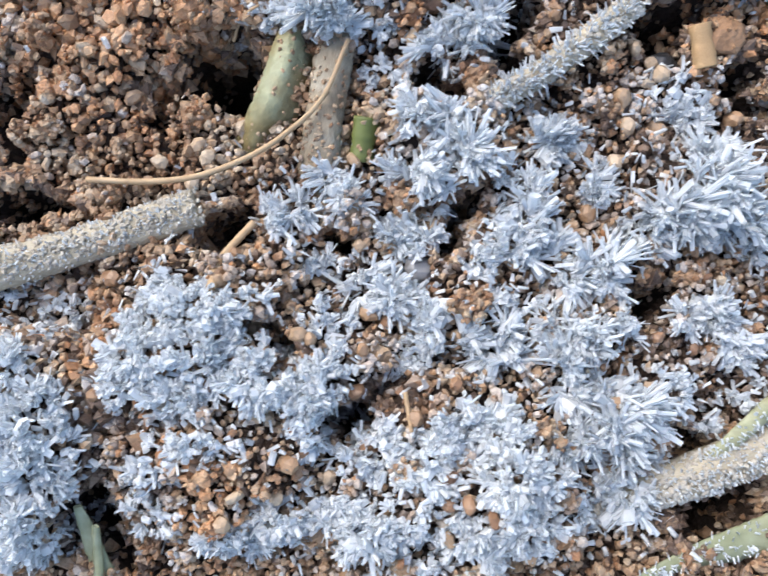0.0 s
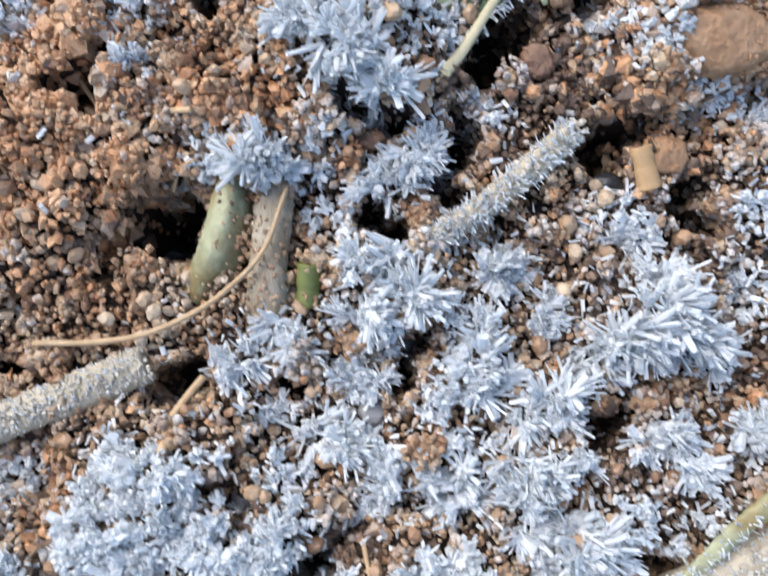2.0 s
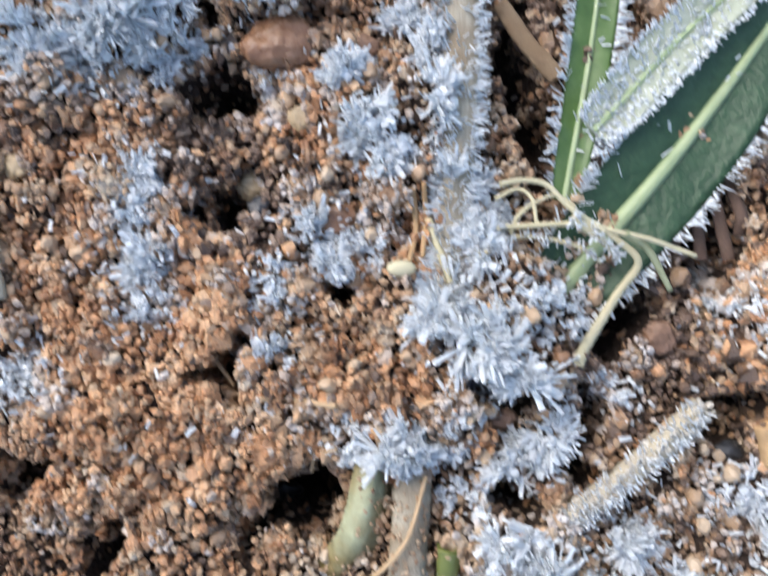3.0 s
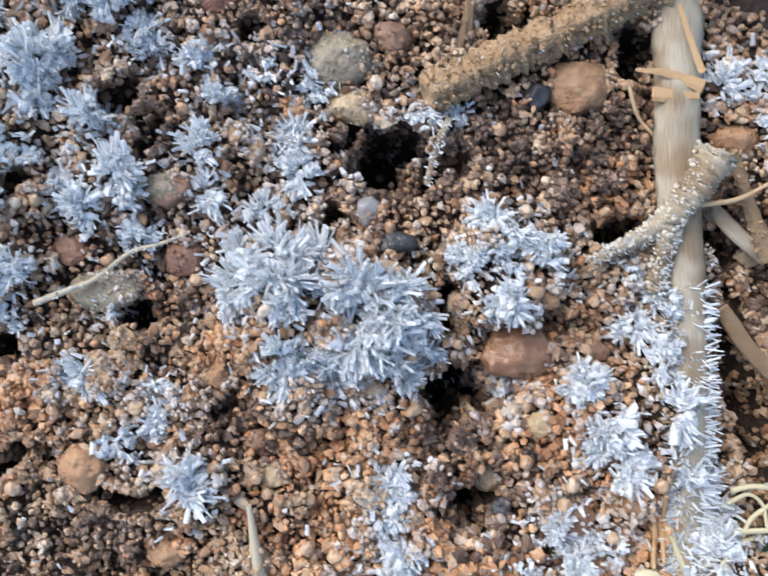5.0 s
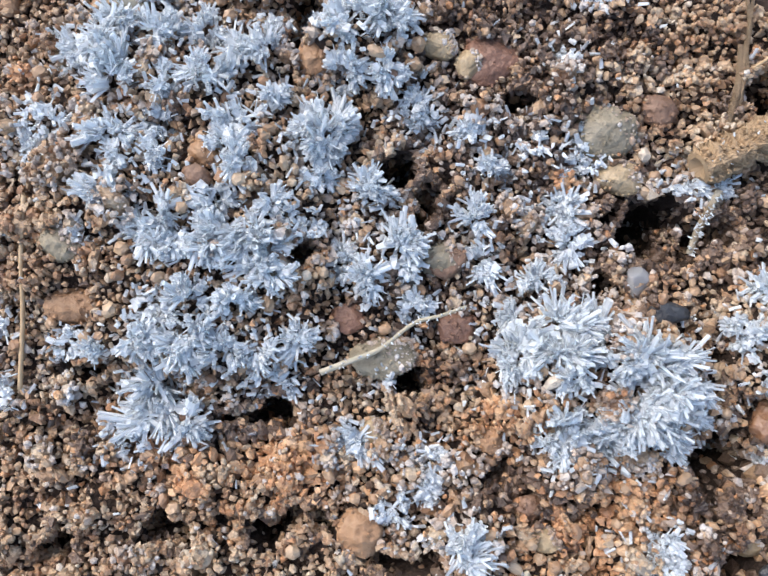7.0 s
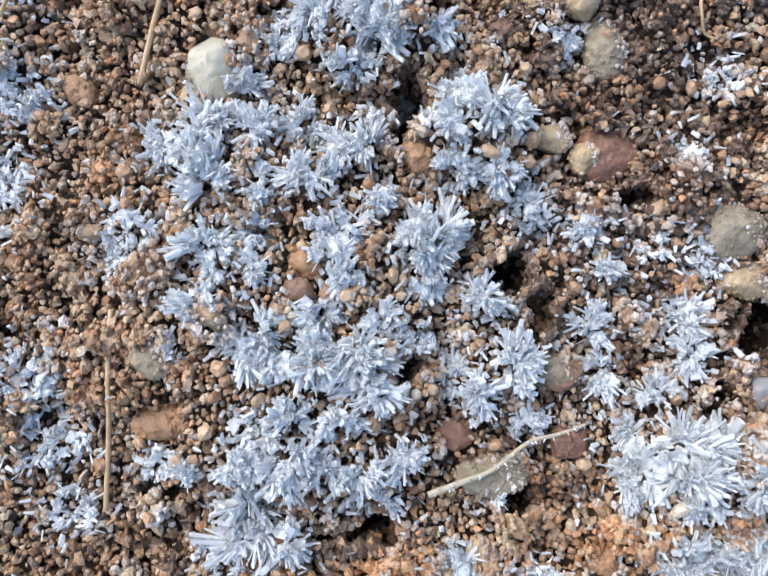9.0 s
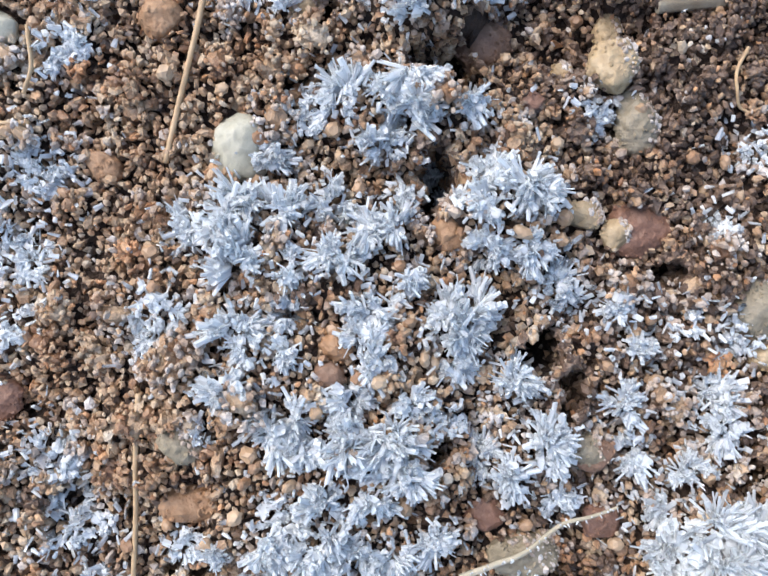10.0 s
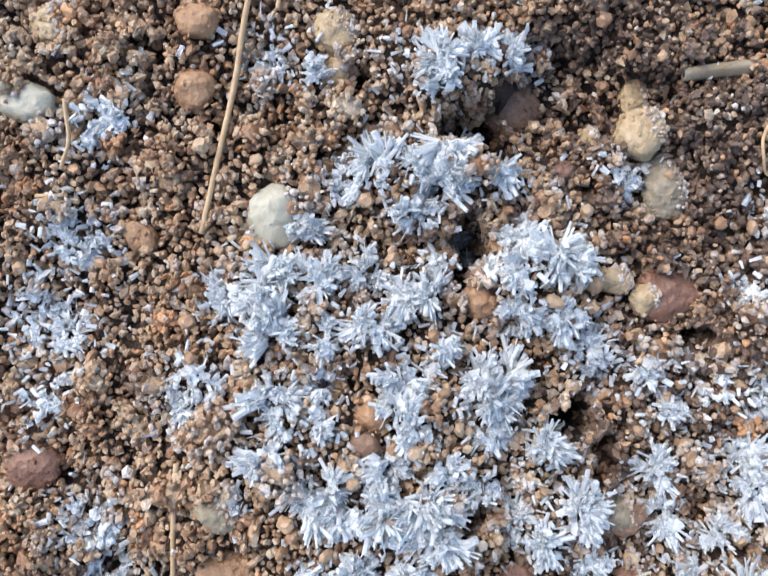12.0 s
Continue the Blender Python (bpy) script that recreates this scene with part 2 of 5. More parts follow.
def hollow(x, y):
    """How far the holes go down."""
    x, y = np.asarray(x, float), np.asarray(y, float)
    x, y = x + 1.6 * wobble(x, y, 2.9) + 0.7 * wobble(x + 9, y, 1.2), y + 1.6 * wobble(y + 40, x, 2.9) + 0.7 * wobble(y, x + 70, 1.2)
    deep = np.zeros_like(x)
    for px, py, rx, ry, h in PITS:
        d = ((x - px) / (1.05 * rx)) ** 2 + ((y - py) / (1.05 * ry)) ** 2
        deep = np.maximum(deep, 1.75 * h * np.exp(-(d ** 3.5)))
    return deep


mound(49.2, -50.1, 4.2, 2.2, 2.8)
mound(45.7, -76.4, 9.0, 9.0, 4)
mound(61.7, -81.3, 8.3, 6.9, 4.5)
mound(33.0, -81.4, 4.2, 6.9, 4)
mound(67.9, -71.0, 11.5, 10.4, 1.5)
mound(75.2, -60.5, 5.2, 4.5, 2)
mound(58.5, -58.2, 4.2, 3.8, 2)
mound(34.8, -47.4, 9.0, 8.0, 2.2)
mound(47.2, -46.8, 4.5, 3.5, 3)
mound(54.7, -42.6, 6.6, 6.6, 4)
mound(49.6, -48.9, 3.5, 1.8, 2.6)
mound(51.3, -26.4, 2.4, 8.3, 2.6)
mound(77.1, -41.1, 4.5, 4.9, 3.5)
mound(41.1, -39.7, 10.4, 5.6, 1.5)
mound(26.3, -19.1, 7.6, 5.2, 3)
mound(39.8, -15.8, 4.5, 3.8, 3)
mound(10.2, -6.4, 4.2, 5.6, 2)
mound(47.5, -29.8, 5.6, 5.6, 2)
mound(16.3, -31.6, 3.5, 3.1, 1.5)
mound(-5.9, -5.1, 11.8, 13.5, 4)
mound(8.6, 7.1, 3.8, 3.5, 3)
mound(1.1, 14.4, 5.9, 3.8, 3)
mound(2.6, 22.8, 5.2, 2.8, 2.5)
mound(25.4, -26.6, 3.8, 2.1, 1.5)
pit(60.0, -28.6, 2.1, 3.8, 5)
pit(79.9, -83.9, 3.1, 1.4, 5)
pit(77.3, -80.5, 1.4, 1.0, 4)
pit(43.2, -55.3, 3.4, 2.6, 10)
pit(39.6, -57.2, 1.7, 1.2, 5)
pit(1.1, -30.0, 2.2, 0.9, 5)
pit(4.9, -30.5, 1.4, 0.7, 5)
pit(-0.8, -22.0, 2.1, 0.6, 4)
pit(10.8, -33.0, 2.1, 1.0, 6)
pit(11.6, -19.9, 1.0, 0.8, 5)
pit(-15.5, -31.7, 1.4, 2.1, 4)
pit(36.0, -8.1, 2.1, 1.7, 4)
pit(27.9, -5.1, 2.1, 0.8, 5)
pit(40.4, 3.1, 1.4, 2.1, 7)
pit(21.1, 2.2, 1.0, 1.4, 4)
pit(-7.0, -30.7, 3.1, 0.7, 3)
pit(29.4, -59.8, 1.0, 2.1, 4)
pit(57.6, -54.0, 1.4, 0.9, 6)
pit(63.0, -51.5, 1.2, 1.9, 6)
pit(79.8, -52.5, 1.9, 2.1, 7)
pit(43.8, -65.9, 1.9, 1.4, 4)
pit(38.0, -85.4, 1.7, 3.1, 7)
pit(53.7, -64.6, 1.1, 0.8, 5)
pit(60.5, -63.5, 1.0, 1.6, 4)
pit(53.8, -77.7, 1.4, 1.4, 5)
pit(77.4, -77.8, 1.4, 1.4, 5)
pit(80.8, -81.8, 2.8, 1.6, 7)
pit(32.1, -64.9, 2.8, 1.0, 5)
pit(73.6, -67.9, 1.4, 1.6, 5)
pit(48.7, -72.9, 1.7, 1.0, 3)
pit(37.3, -45.1, 1.3, 1.3, 6)
pit(42.1, -49.6, 1.0, 1.1, 5)
pit(45.6, -40.0, 1.2, 0.9, 4)
pit(39.0, -35.0, 1.2, 1.1, 3.5)
pit(63.2, -49.7, 1.0, 2.3, 6)
pit(65.4, -41.2, 1.6, 2.8, 6)
pit(74.6, -46.7, 2.3, 0.9, 5)
pit(57.5, -46.8, 2.1, 1.0, 4)
pit(42.1, -46.6, 1.5, 0.6, 4)
pit(23.3, -52.3, 2.1, 1.4, 4)
pit(65.8, -40.4, 1.7, 2.8, 6)
pit(63.3, -48.4, 1.2, 1.9, 5)
pit(72.5, -47.9, 1.2, 1.2, 4)
pit(58.0, -22.8, 1.7, 6.9, 5)
pit(72.3, -34.4, 1.7, 4.9, 4)
pit(31.3, -7.5, 2.2, 1.5, 7)
pit(27.7, -5.1, 2.3, 0.8, 5)
pit(49.1, -12.6, 2.8, 1.1, 5)
pit(36.0, -26.1, 1.9, 2.0, 8)
pit(9.9, -32.6, 2.3, 0.9, 5)
pit(37.3, -34.7, 1.7, 1.7, 5)
pit(10.9, -2.8, 1.4, 1.9, 5)
pit(35.9, -18.7, 1.1, 1.4, 5)
pit(57.5, -13.1, 2.1, 2.4, 4)
pit(28.1, -12.2, 1.2, 1.0, 4)
pit(42.6, -20.4, 1.2, 0.8, 4)
pit(50.4, 0.9, 1.6, 2.1, 5)
pit(10.9, -2.4, 1.9, 1.1, 6)
pit(-0.2, -21.5, 2.3, 1.0, 5)
pit(3.1, 8.1, 1.2, 1.6, 5)
pit(-12.9, -18.0, 2.1, 0.7, 3)
pit(2.7, -8.3, 1.0, 1.4, 4)
pit(13.5, -6.4, 1.0, 2.4, 3)
pit(3.2, 9.5, 1.6, 2.1, 4)
pit(5.6, 17.6, 1.4, 2.1, 4)
pit(4.1, 19.1, 1.5, 1.4, 5)
pit(-3.9, 22.7, 0.9, 1.1, 4)
pit(-18.2, 22.7, 1.6, 1.1, 3)
pit(-16.1, 18.9, 1.2, 1.0, 3)
pit(-26.1, 18.5, 1.2, 0.8, 3)
pit(12.2, 21.3, 5.6, 3.8, 2.5)


def h1(x, y):
    return float(height(x, y))


# mesh helpers
def mesh_from(name, verts, faces, mat, smooth=False, along=None):
    """A mesh from arrays in millimetres; faces is an array with rows of 3 or 4; along: 0 at the root of a crystal, 1 at its tip."""
    me = bpy.data.meshes.new(name)
    verts, faces = np.asarray(verts, np.float32) * MM, np.asarray(faces, np.int32)
    k = faces.shape[1]
    me.vertices.add(len(verts))
    me.vertices.foreach_set("co", verts.ravel())
    me.loops.add(faces.size)
    me.loops.foreach_set("vertex_index", faces.ravel())
    me.polygons.add(len(faces))
    me.polygons.foreach_set("loop_start", np.arange(0, faces.size, k, dtype=np.int32))
    me.polygons.foreach_set("use_smooth", np.full(len(faces), smooth))
    me.materials.append(mat)
    if along is not None:
        me.attributes.new("along", "FLOAT", "POINT").data.foreach_set("value", np.asarray(along, np.float32))
    me.update(calc_edges=True)
    return me


def ice_mesh(name, verts, faces, mat):
    """A mesh of joined needles, thirteen corners each."""
    return mesh_from(name, verts, faces, mat, along=np.tile(np.r_[np.zeros(6), np.ones(7)], len(verts) // 13))


def part(name, me, parent, label=""):
    ob = new(name, me)
    ob.parent = parent
    return tagged(ob, label)


def icosphere(level):
    bm = bmesh.new()
    bmesh.ops.create_icosphere(bm, subdivisions=level, radius=1)
    v = np.array([p.co[:] for p in bm.verts])
    f = np.array([[p.index for p in q.verts] for q in bm.faces])
    bm.free()
    return v, f


ICO1, ICO2, ICO4 = icosphere(1), icosphere(2), icosphere(4)
OCTA = (np.array([[1, 0, 0], [0, 1, 0], [-1, 0, 0], [0, -1, 0], [0, 0, 1], [0, 0, -1.0]]),
        np.array([[0, 1, 4], [1, 2, 4], [2, 3, 4], [3, 0, 4], [1, 0, 5], [2, 1, 5], [3, 2, 5], [0, 3, 5]]))


def turns(n, r):
    """n random turns, as matrices."""
    q = r.normal(size=(n, 4))
    q /= np.linalg.norm(q, axis=1)[:, None]
    w, x, y, z = q.T
    return np.stack([np.stack([1 - 2 * (y * y + z * z), 2 * (x * y - z * w), 2 * (x * z + y * w)], -1),
                     np.stack([2 * (x * y + z * w), 1 - 2 * (x * x + z * z), 2 * (y * z - x * w)], -1),
                     np.stack([2 * (x * z - y * w), 2 * (y * z + x * w), 1 - 2 * (x * x + y * y)], -1)], -2)


def grain_shapes(proto, n, r, low=0.72):
    """n lumpy, angular grains of about unit size."""
    v, f = proto
    s = v[None] * r.uniform(low, 1.12, (n, len(v), 1)) * r.uniform([0.8, 0.7, 0.55], [1.3, 1.1, 0.95], (n, 1, 3))
    return np.einsum("nij,nvj->nvi", turns(n, r), s), f


def joined(shapes, f, places, sizes):
    v = shapes * sizes[:, None, None] + places[:, None, :]
    k = shapes.shape[1]
    faces = (f[None] + (np.arange(len(shapes)) * k)[:, None, None]).reshape(-1, 3)
    return v.reshape(-1, 3), faces


def needles(roots, ways, lengths, widths, r):
    """Blunt six-sided ice needles, joined: vertices and faces."""
    n = len(roots)
    side = np.cross(ways, r.normal(size=(n, 3)))
    side /= np.linalg.norm(side, axis=1)[:, None]
    other = np.cross(ways, side)
    a = np.arange(6) * np.pi / 3
    ring = np.cos(a)[None, :, None] * side[:, None] + (np.sin(a)[None, :, None] * other[:, None]) * r.uniform(0.3, 0.85, (n, 1, 1))
    w = (widths / 2)[:, None, None]
    low = roots[:, None] + ring * w * r.uniform(0.8, 1.0, (n, 1, 1))
    tip = roots[:, None] + ways[:, None] * lengths[:, None, None] + ring * w * r.uniform(0.4, 1.0, (n, 1, 1))
    cup = roots + ways * (lengths - r.uniform(0.1, 0.6, n) * widths)[:, None]
    v = np.concatenate([low, tip, cup[:, None]], 1).reshape(-1, 3)
    i = np.arange(6)
    j = (i + 1) % 6
    tris = np.concatenate([np.stack([i, j, j + 6], 1), np.stack([i, j + 6, i + 6], 1), np.stack([i + 6, j + 6, i * 0 + 12], 1)])
    faces = (tris[None] + (np.arange(n) * 13)[:, None, None]).reshape(-1, 3)
    return v, faces


# the ground: one sheet, finely modelled along the way
PATH = [(55, -70), (61, -68), (58, -60), (48, -43), (38, -30), (30, -19), (18, -15.5), (6, -12), (0, -1), (-3.6, 9)]


def near_way(x, y, wide=31.0, tall=23.7):
    inside = np.zeros(np.shape(x), bool)
    for (ax, ay), (bx, by) in zip(PATH, PATH[1:]):
        for s in np.linspace(0, 1, 7):
            inside |= (np.abs(x - ax - s * (bx - ax)) < wide) & (np.abs(y - ay - s * (by - ay)) < tall)
    return inside


def make_ground():
    far = [60.0, 150.0, 500.0, 3000.0, 30000.0, 400000.0]
    xs = np.array([-40 - d for d in far[::-1]] + list(np.arange(-40, 96.1, 0.6)) + [96 + d for d in far])
    ys = np.array([-102 - d for d in far[::-1]] + list(np.arange(-102, 42.1, 0.6)) + [42 + d for d in far])
    gx, gy = np.meshgrid(xs, ys)
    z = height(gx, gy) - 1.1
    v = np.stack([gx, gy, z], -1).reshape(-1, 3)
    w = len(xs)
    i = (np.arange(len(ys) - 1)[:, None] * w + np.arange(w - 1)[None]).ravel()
    return new("ground", mesh_from("ground", v, np.stack([i, i + 1, i + w + 1, i + w], 1), SHADED_SOIL, True))


ground = tagged(make_ground(), "brown sandy soil with pits and crumbly mounds, darkened to stand for shade", "ground", kind="structure")


# frost
FROSTED = []
NEEDLE_MESHES = []


def needle_mesh(i):
    """One of twelve ice needles, a unit long, upright."""
    if not NEEDLE_MESHES:
        r = np.random.default_rng(3)
        for w in np.linspace(0.11, 0.2, 12):
            v, f = needles(np.zeros((1, 3)), np.array([[0, 0, 1.0]]), np.ones(1), np.array([w]), r)
            NEEDLE_MESHES.append(ice_mesh("needle", v, f, NEEDLE))
    return NEEDLE_MESHES[i % 12]


def frost_object(name, x, y, rx, ry, tufts, each, spread, reach, width, dome, seed, label, group, loose=24, fan=1.0):
    """Tufts of ice needles that fan out, spread over an uneven oval; fan: how far from its heart they are rooted."""
    r = np.random.default_rng(seed)
    k = int(tufts)
    FROSTED.append((x, y, rx, ry))
    a, d = r.uniform(0, 2 * np.pi, k), np.sqrt(r.random(k))
    edge = 1 + 0.2 * np.sin(3 * a + seed) + 0.14 * np.sin(5 * a + 2.1 * seed)
    tx, ty = x + fan * rx * d * edge * np.cos(a), y + fan * ry * d * edge * np.sin(a)
    if fan < 1:  # a large rosette has several hearts
        m = 1 + int(0.45 * rx * ry)
        b, q = r.uniform(0, 2 * np.pi, m) + np.arange(m) * 2 * np.pi / m, (r.uniform(0.45, 0.75, m) if m > 1 else np.zeros(1))
        own = np.arange(k) % m
        tx = x + rx * (q * np.cos(b))[own] + fan * rx / np.sqrt(m) * d * edge * np.cos(a)
        ty = y + ry * (q * np.sin(b))[own] + fan * ry / np.sqrt(m) * d * edge * np.sin(a)
    lean, turn = np.clip(0.25 + 0.95 * d + r.normal(0, 0.25, k), 0, 1.4), np.arctan2(ry * np.sin(a), rx * np.cos(a)) + r.normal(0, 0.5 * fan, k)
    axis = np.stack([np.sin(lean) * np.cos(turn), np.sin(lean) * np.sin(turn), np.cos(lean)], -1)
    grown = np.clip(np.exp(r.normal(0, 0.22, k)), 0.6, 1.5)
    count = np.clip(r.poisson(each, k), 3, None)
    pick = np.repeat(np.arange(k), count)
    n = len(pick)
    ways = axis[pick] + spread * r.normal(0, 0.62, (n, 3))
    ways[:, 2] = np.maximum(ways[:, 2], 0.08)
    ways /= np.linalg.norm(ways, axis=1)[:, None]
    px, py = tx[pick] + r.normal(0, 0.16, n), ty[pick] + r.normal(0, 0.16, n)
    z = height(px, py) + dome * np.clip(1 - d[pick] ** 2, 0, 1) + 0.1
    lengths = reach * r.uniform(0.45, 1.0, n) * grown[pick] * (1 if fan == 1 else 0.75 + 0.45 * d[pick])
    widths = width * np.exp(r.normal(0, 0.38, n))
    stout = r.random(n) < (0.4 if reach < 1.2 else 0.25)  # broad short crystals fuse the heart of each tuft
    lengths, widths = np.where(stout, 0.62 * lengths, lengths), np.where(stout, 1.7 * widths, widths)
    roots = np.stack([px, py, z], -1)
    base = new(name)
    base.location = Vector((x, y, h1(x, y))) * MM
    base.empty_display_size = 0.001
    me = ice_mesh("needle_mass", *needles(roots - np.array([x, y, h1(x, y)]), ways, lengths, widths, r), ICE)
    tagged(part("needle_mass", me, base), kind="stuff")
    for i in range(loose):
        j = r.integers(0, n)
        ob = part("needle", needle_mesh(int(r.integers(0, 12))), base)
        ob.location = (Vector(roots[j]) - Vector((x, y, h1(x, y)))) * MM
        ob.rotation_euler = Vector(ways[j]).to_track_quat("Z", "Y").to_euler()
        ob.scale = [reach * float(r.uniform(0.75, 1.1))] * 3
    return tagged(base, label, "frost", group)


SEED = [100]


def next_seed():
    SEED[0] += 1
    return SEED[0]


def frost_rosette(x, y, rx, ry):
    frost_object("frost_rosette", x, y, 0.9 * rx, 0.9 * ry, 5 + 2.6 * rx * ry, 14, 0.72, min(1.9, max(1.0, 0.4 * (rx + ry))), 0.36, 0.6, next_seed(),
                 "white rosette of long radiating frost needles on sand", "frost rosettes", 16, fan=0.78)


def frost_mat(x, y, rx, ry):
    frost_object("frost_mat", x, y, rx, ry, 8 + 8.0 * rx * ry, 10, 0.85, 1.0, 0.36, 0.9, next_seed(),
                 "dense white mat of short frost needles on a soil mound", "frost mats", 20)


def frost_dusting(x, y, rx, ry):
    frost_object("frost_dusting", x, y, rx, ry, 6 + 3.0 * rx * ry, 6, 1.1, 0.75, 0.38, 0.1, next_seed(),
                 "sparse dusting of tiny frost crystals on sand grains", "frost dustings", 8)


frost_mat(44.1, -70.7, 3.5, 1.7)
frost_mat(40.1, -74.5, 1.7, 2.9)
frost_mat(44.8, -74.4, 3.2, 2.2)
frost_mat(48.9, -75.0, 2.9, 1.9)
frost_mat(52.5, -75.4, 2.2, 2.2)
frost_mat(43.4, -77.1, 1.9, 1.6)
frost_mat(52.4, -77.9, 1.4, 1.3)
frost_dusting(45.4, -79.8, 2.2, 1.2)
frost_dusting(41.5, -81.4, 1.0, 1.7)
frost_dusting(41.5, -85.0, 1.7, 1.7)
frost_mat(56.0, -79.5, 2.2, 1.9)
frost_mat(59.7, -78.9, 1.7, 1.7)
frost_mat(62.8, -77.0, 2.9, 1.9)
frost_mat(65.2, -80.0, 2.5, 2.9)
frost_mat(66.4, -83.1, 2.2, 1.9)
frost_dusting(59.4, -82.3, 3.3, 2.0)
frost_mat(50.4, -84.6, 1.9, 1.6)
frost_mat(47.7, -86.1, 2.2, 1.0)
frost_mat(53.5, -83.5, 1.9, 1.3)
frost_mat(56.4, -84.5, 2.2, 1.6)
frost_dusting(60.3, -85.2, 3.0, 1.7)
frost_mat(63.4, -84.2, 1.9, 1.3)
frost_rosette(48.7, -64.6, 2.0, 1.5)
frost_rosette(51.8, -62.2, 2.0, 1.5)
frost_rosette(55.5, -63.8, 2.0, 1.6)
frost_rosette(56.8, -59.8, 2.3, 1.6)
frost_rosette(59.0, -58.3, 2.6, 2.3)
frost_rosette(56.9, -56.8, 1.3, 1.6)
frost_rosette(59.0, -62.2, 2.0, 1.3)
frost_rosette(57.9, -64.9, 2.0, 1.3)
frost_dusting(51.4, -66.8, 2.0, 1.0)
frost_rosette(55.3, -68.8, 2.3, 2.0)
frost_rosette(57.9, -68.9, 2.0, 1.1)
frost_dusting(52.4, -71.0, 2.0, 1.3)
frost_rosette(64.2, -62.4, 2.0, 2.0)
frost_rosette(65.1, -64.7, 2.0, 2.0)
frost_rosette(63.2, -59.9, 0.8, 1.3)
frost_dusting(62.2, -65.2, 1.0, 2.3)
frost_rosette(66.1, -56.3, 2.0, 2.0)
frost_rosette(67.1, -57.2, 2.0, 1.0)
frost_rosette(69.7, -60.3, 1.5, 1.6)
frost_dusting(74.4, -53.7, 2.0, 1.5)
frost_rosette(75.9, -54.5, 1.3, 1.3)
frost_rosette(75.0, -60.5, 3.4, 2.8)
frost_rosette(77.7, -60.9, 2.8, 2.1)
frost_rosette(75.8, -57.8, 2.3, 1.5)
frost_rosette(81.4, -62.6, 1.3, 2.0)
frost_rosette(72.9, -63.3, 1.8, 1.5)
frost_rosette(69.1, -66.0, 2.6, 1.6)
frost_rosette(70.6, -67.2, 2.0, 1.5)
frost_dusting(64.5, -68.7, 2.3, 1.3)
frost_rosette(69.5, -70.5, 3.6, 1.3)
frost_rosette(72.1, -69.6, 1.8, 1.1)
frost_rosette(62.4, -71.4, 2.9, 2.0)
frost_rosette(59.1, -71.1, 1.6, 1.6)
frost_dusting(57.3, -73.2, 1.3, 1.3)
frost_rosette(68.4, -73.2, 2.3, 1.6)
frost_rosette(70.8, -74.7, 2.9, 2.1)
frost_rosette(72.8, -75.5, 2.4, 2.0)
frost_rosette(72.4, -77.8, 3.3, 1.5)
frost_rosette(69.4, -77.7, 1.6, 1.5)
frost_dusting(70.9, -81.7, 2.0, 1.7)
frost_rosette(73.6, -80.9, 2.0, 1.3)
frost_dusting(75.3, -73.7, 1.5, 2.0)
frost_rosette(76.2, -67.7, 1.8, 1.6)
frost_rosette(78.9, -68.7, 2.0, 2.0)
frost_rosette(80.4, -70.9, 1.5, 0.9)
frost_rosette(83.5, -68.7, 1.5, 2.0)
frost_dusting(81.3, -73.6, 1.5, 1.2)
frost_dusting(78.4, -75.8, 1.0, 1.0)
frost_rosette(84.6, -67.0, 1.0, 1.5)
frost_dusting(83.8, -57.9, 1.3, 2.0)
frost_dusting(83.5, -52.6, 1.3, 1.5)
frost_rosette(60.6, -49.8, 1.8, 2.0)
frost_rosette(58.1, -51.7, 1.6, 1.5)
frost_dusting(53.2, -49.9, 1.7, 1.7)
frost_dusting(54.9, -54.1, 2.3, 1.3)
frost_dusting(46.3, -50.1, 1.5, 1.5)
frost_dusting(50.4, -51.5, 2.0, 0.7)
frost_mat(34.2, -78.9, 2.5, 1.9)
frost_mat(35.2, -82.0, 2.1, 2.2)
frost_mat(34.7, -86.1, 2.5, 2.5)
frost_dusting(31.7, -72.9, 1.6, 1.6)
frost_dusting(34.6, -72.3, 1.3, 1.3)
frost_mat(32.6, -75.9, 0.9, 1.3)
frost_rosette(53.8, -42.6, 2.9, 2.6)
frost_rosette(56.6, -43.3, 2.2, 1.9)
frost_rosette(52.5, -41.0, 1.7, 1.5)
frost_dusting(58.8, -41.2, 1.7, 1.9)
frost_rosette(58.9, -45.3, 1.9, 1.9)
frost_rosette(55.2, -45.6, 1.9, 1.4)
frost_rosette(51.9, -50.4, 2.6, 1.3)
frost_rosette(49.2, -50.7, 2.1, 1.0)
frost_rosette(58.3, -51.6, 1.9, 1.5)
frost_rosette(60.3, -48.9, 1.5, 2.2)
frost_dusting(61.6, -40.9, 1.4, 1.9)
frost_rosette(54.8, -32.3, 1.4, 1.9)
frost_rosette(54.5, -35.1, 1.3, 1.5)
frost_rosette(45.7, -24.4, 1.5, 1.2)
frost_rosette(47.5, -28.3, 1.7, 1.9)
frost_dusting(49.7, -29.8, 1.4, 1.4)
frost_dusting(52.1, -23.0, 1.4, 2.4)
frost_rosette(52.3, -18.6, 1.5, 1.0)
frost_dusting(51.3, -16.0, 1.9, 1.2)
frost_dusting(44.8, -35.5, 2.4, 1.4)
frost_rosette(44.9, -37.7, 1.4, 1.4)
frost_dusting(41.5, -43.9, 1.7, 1.7)
frost_dusting(40.7, -39.4, 1.4, 1.7)
frost_dusting(31.2, -33.7, 1.6, 2.3)
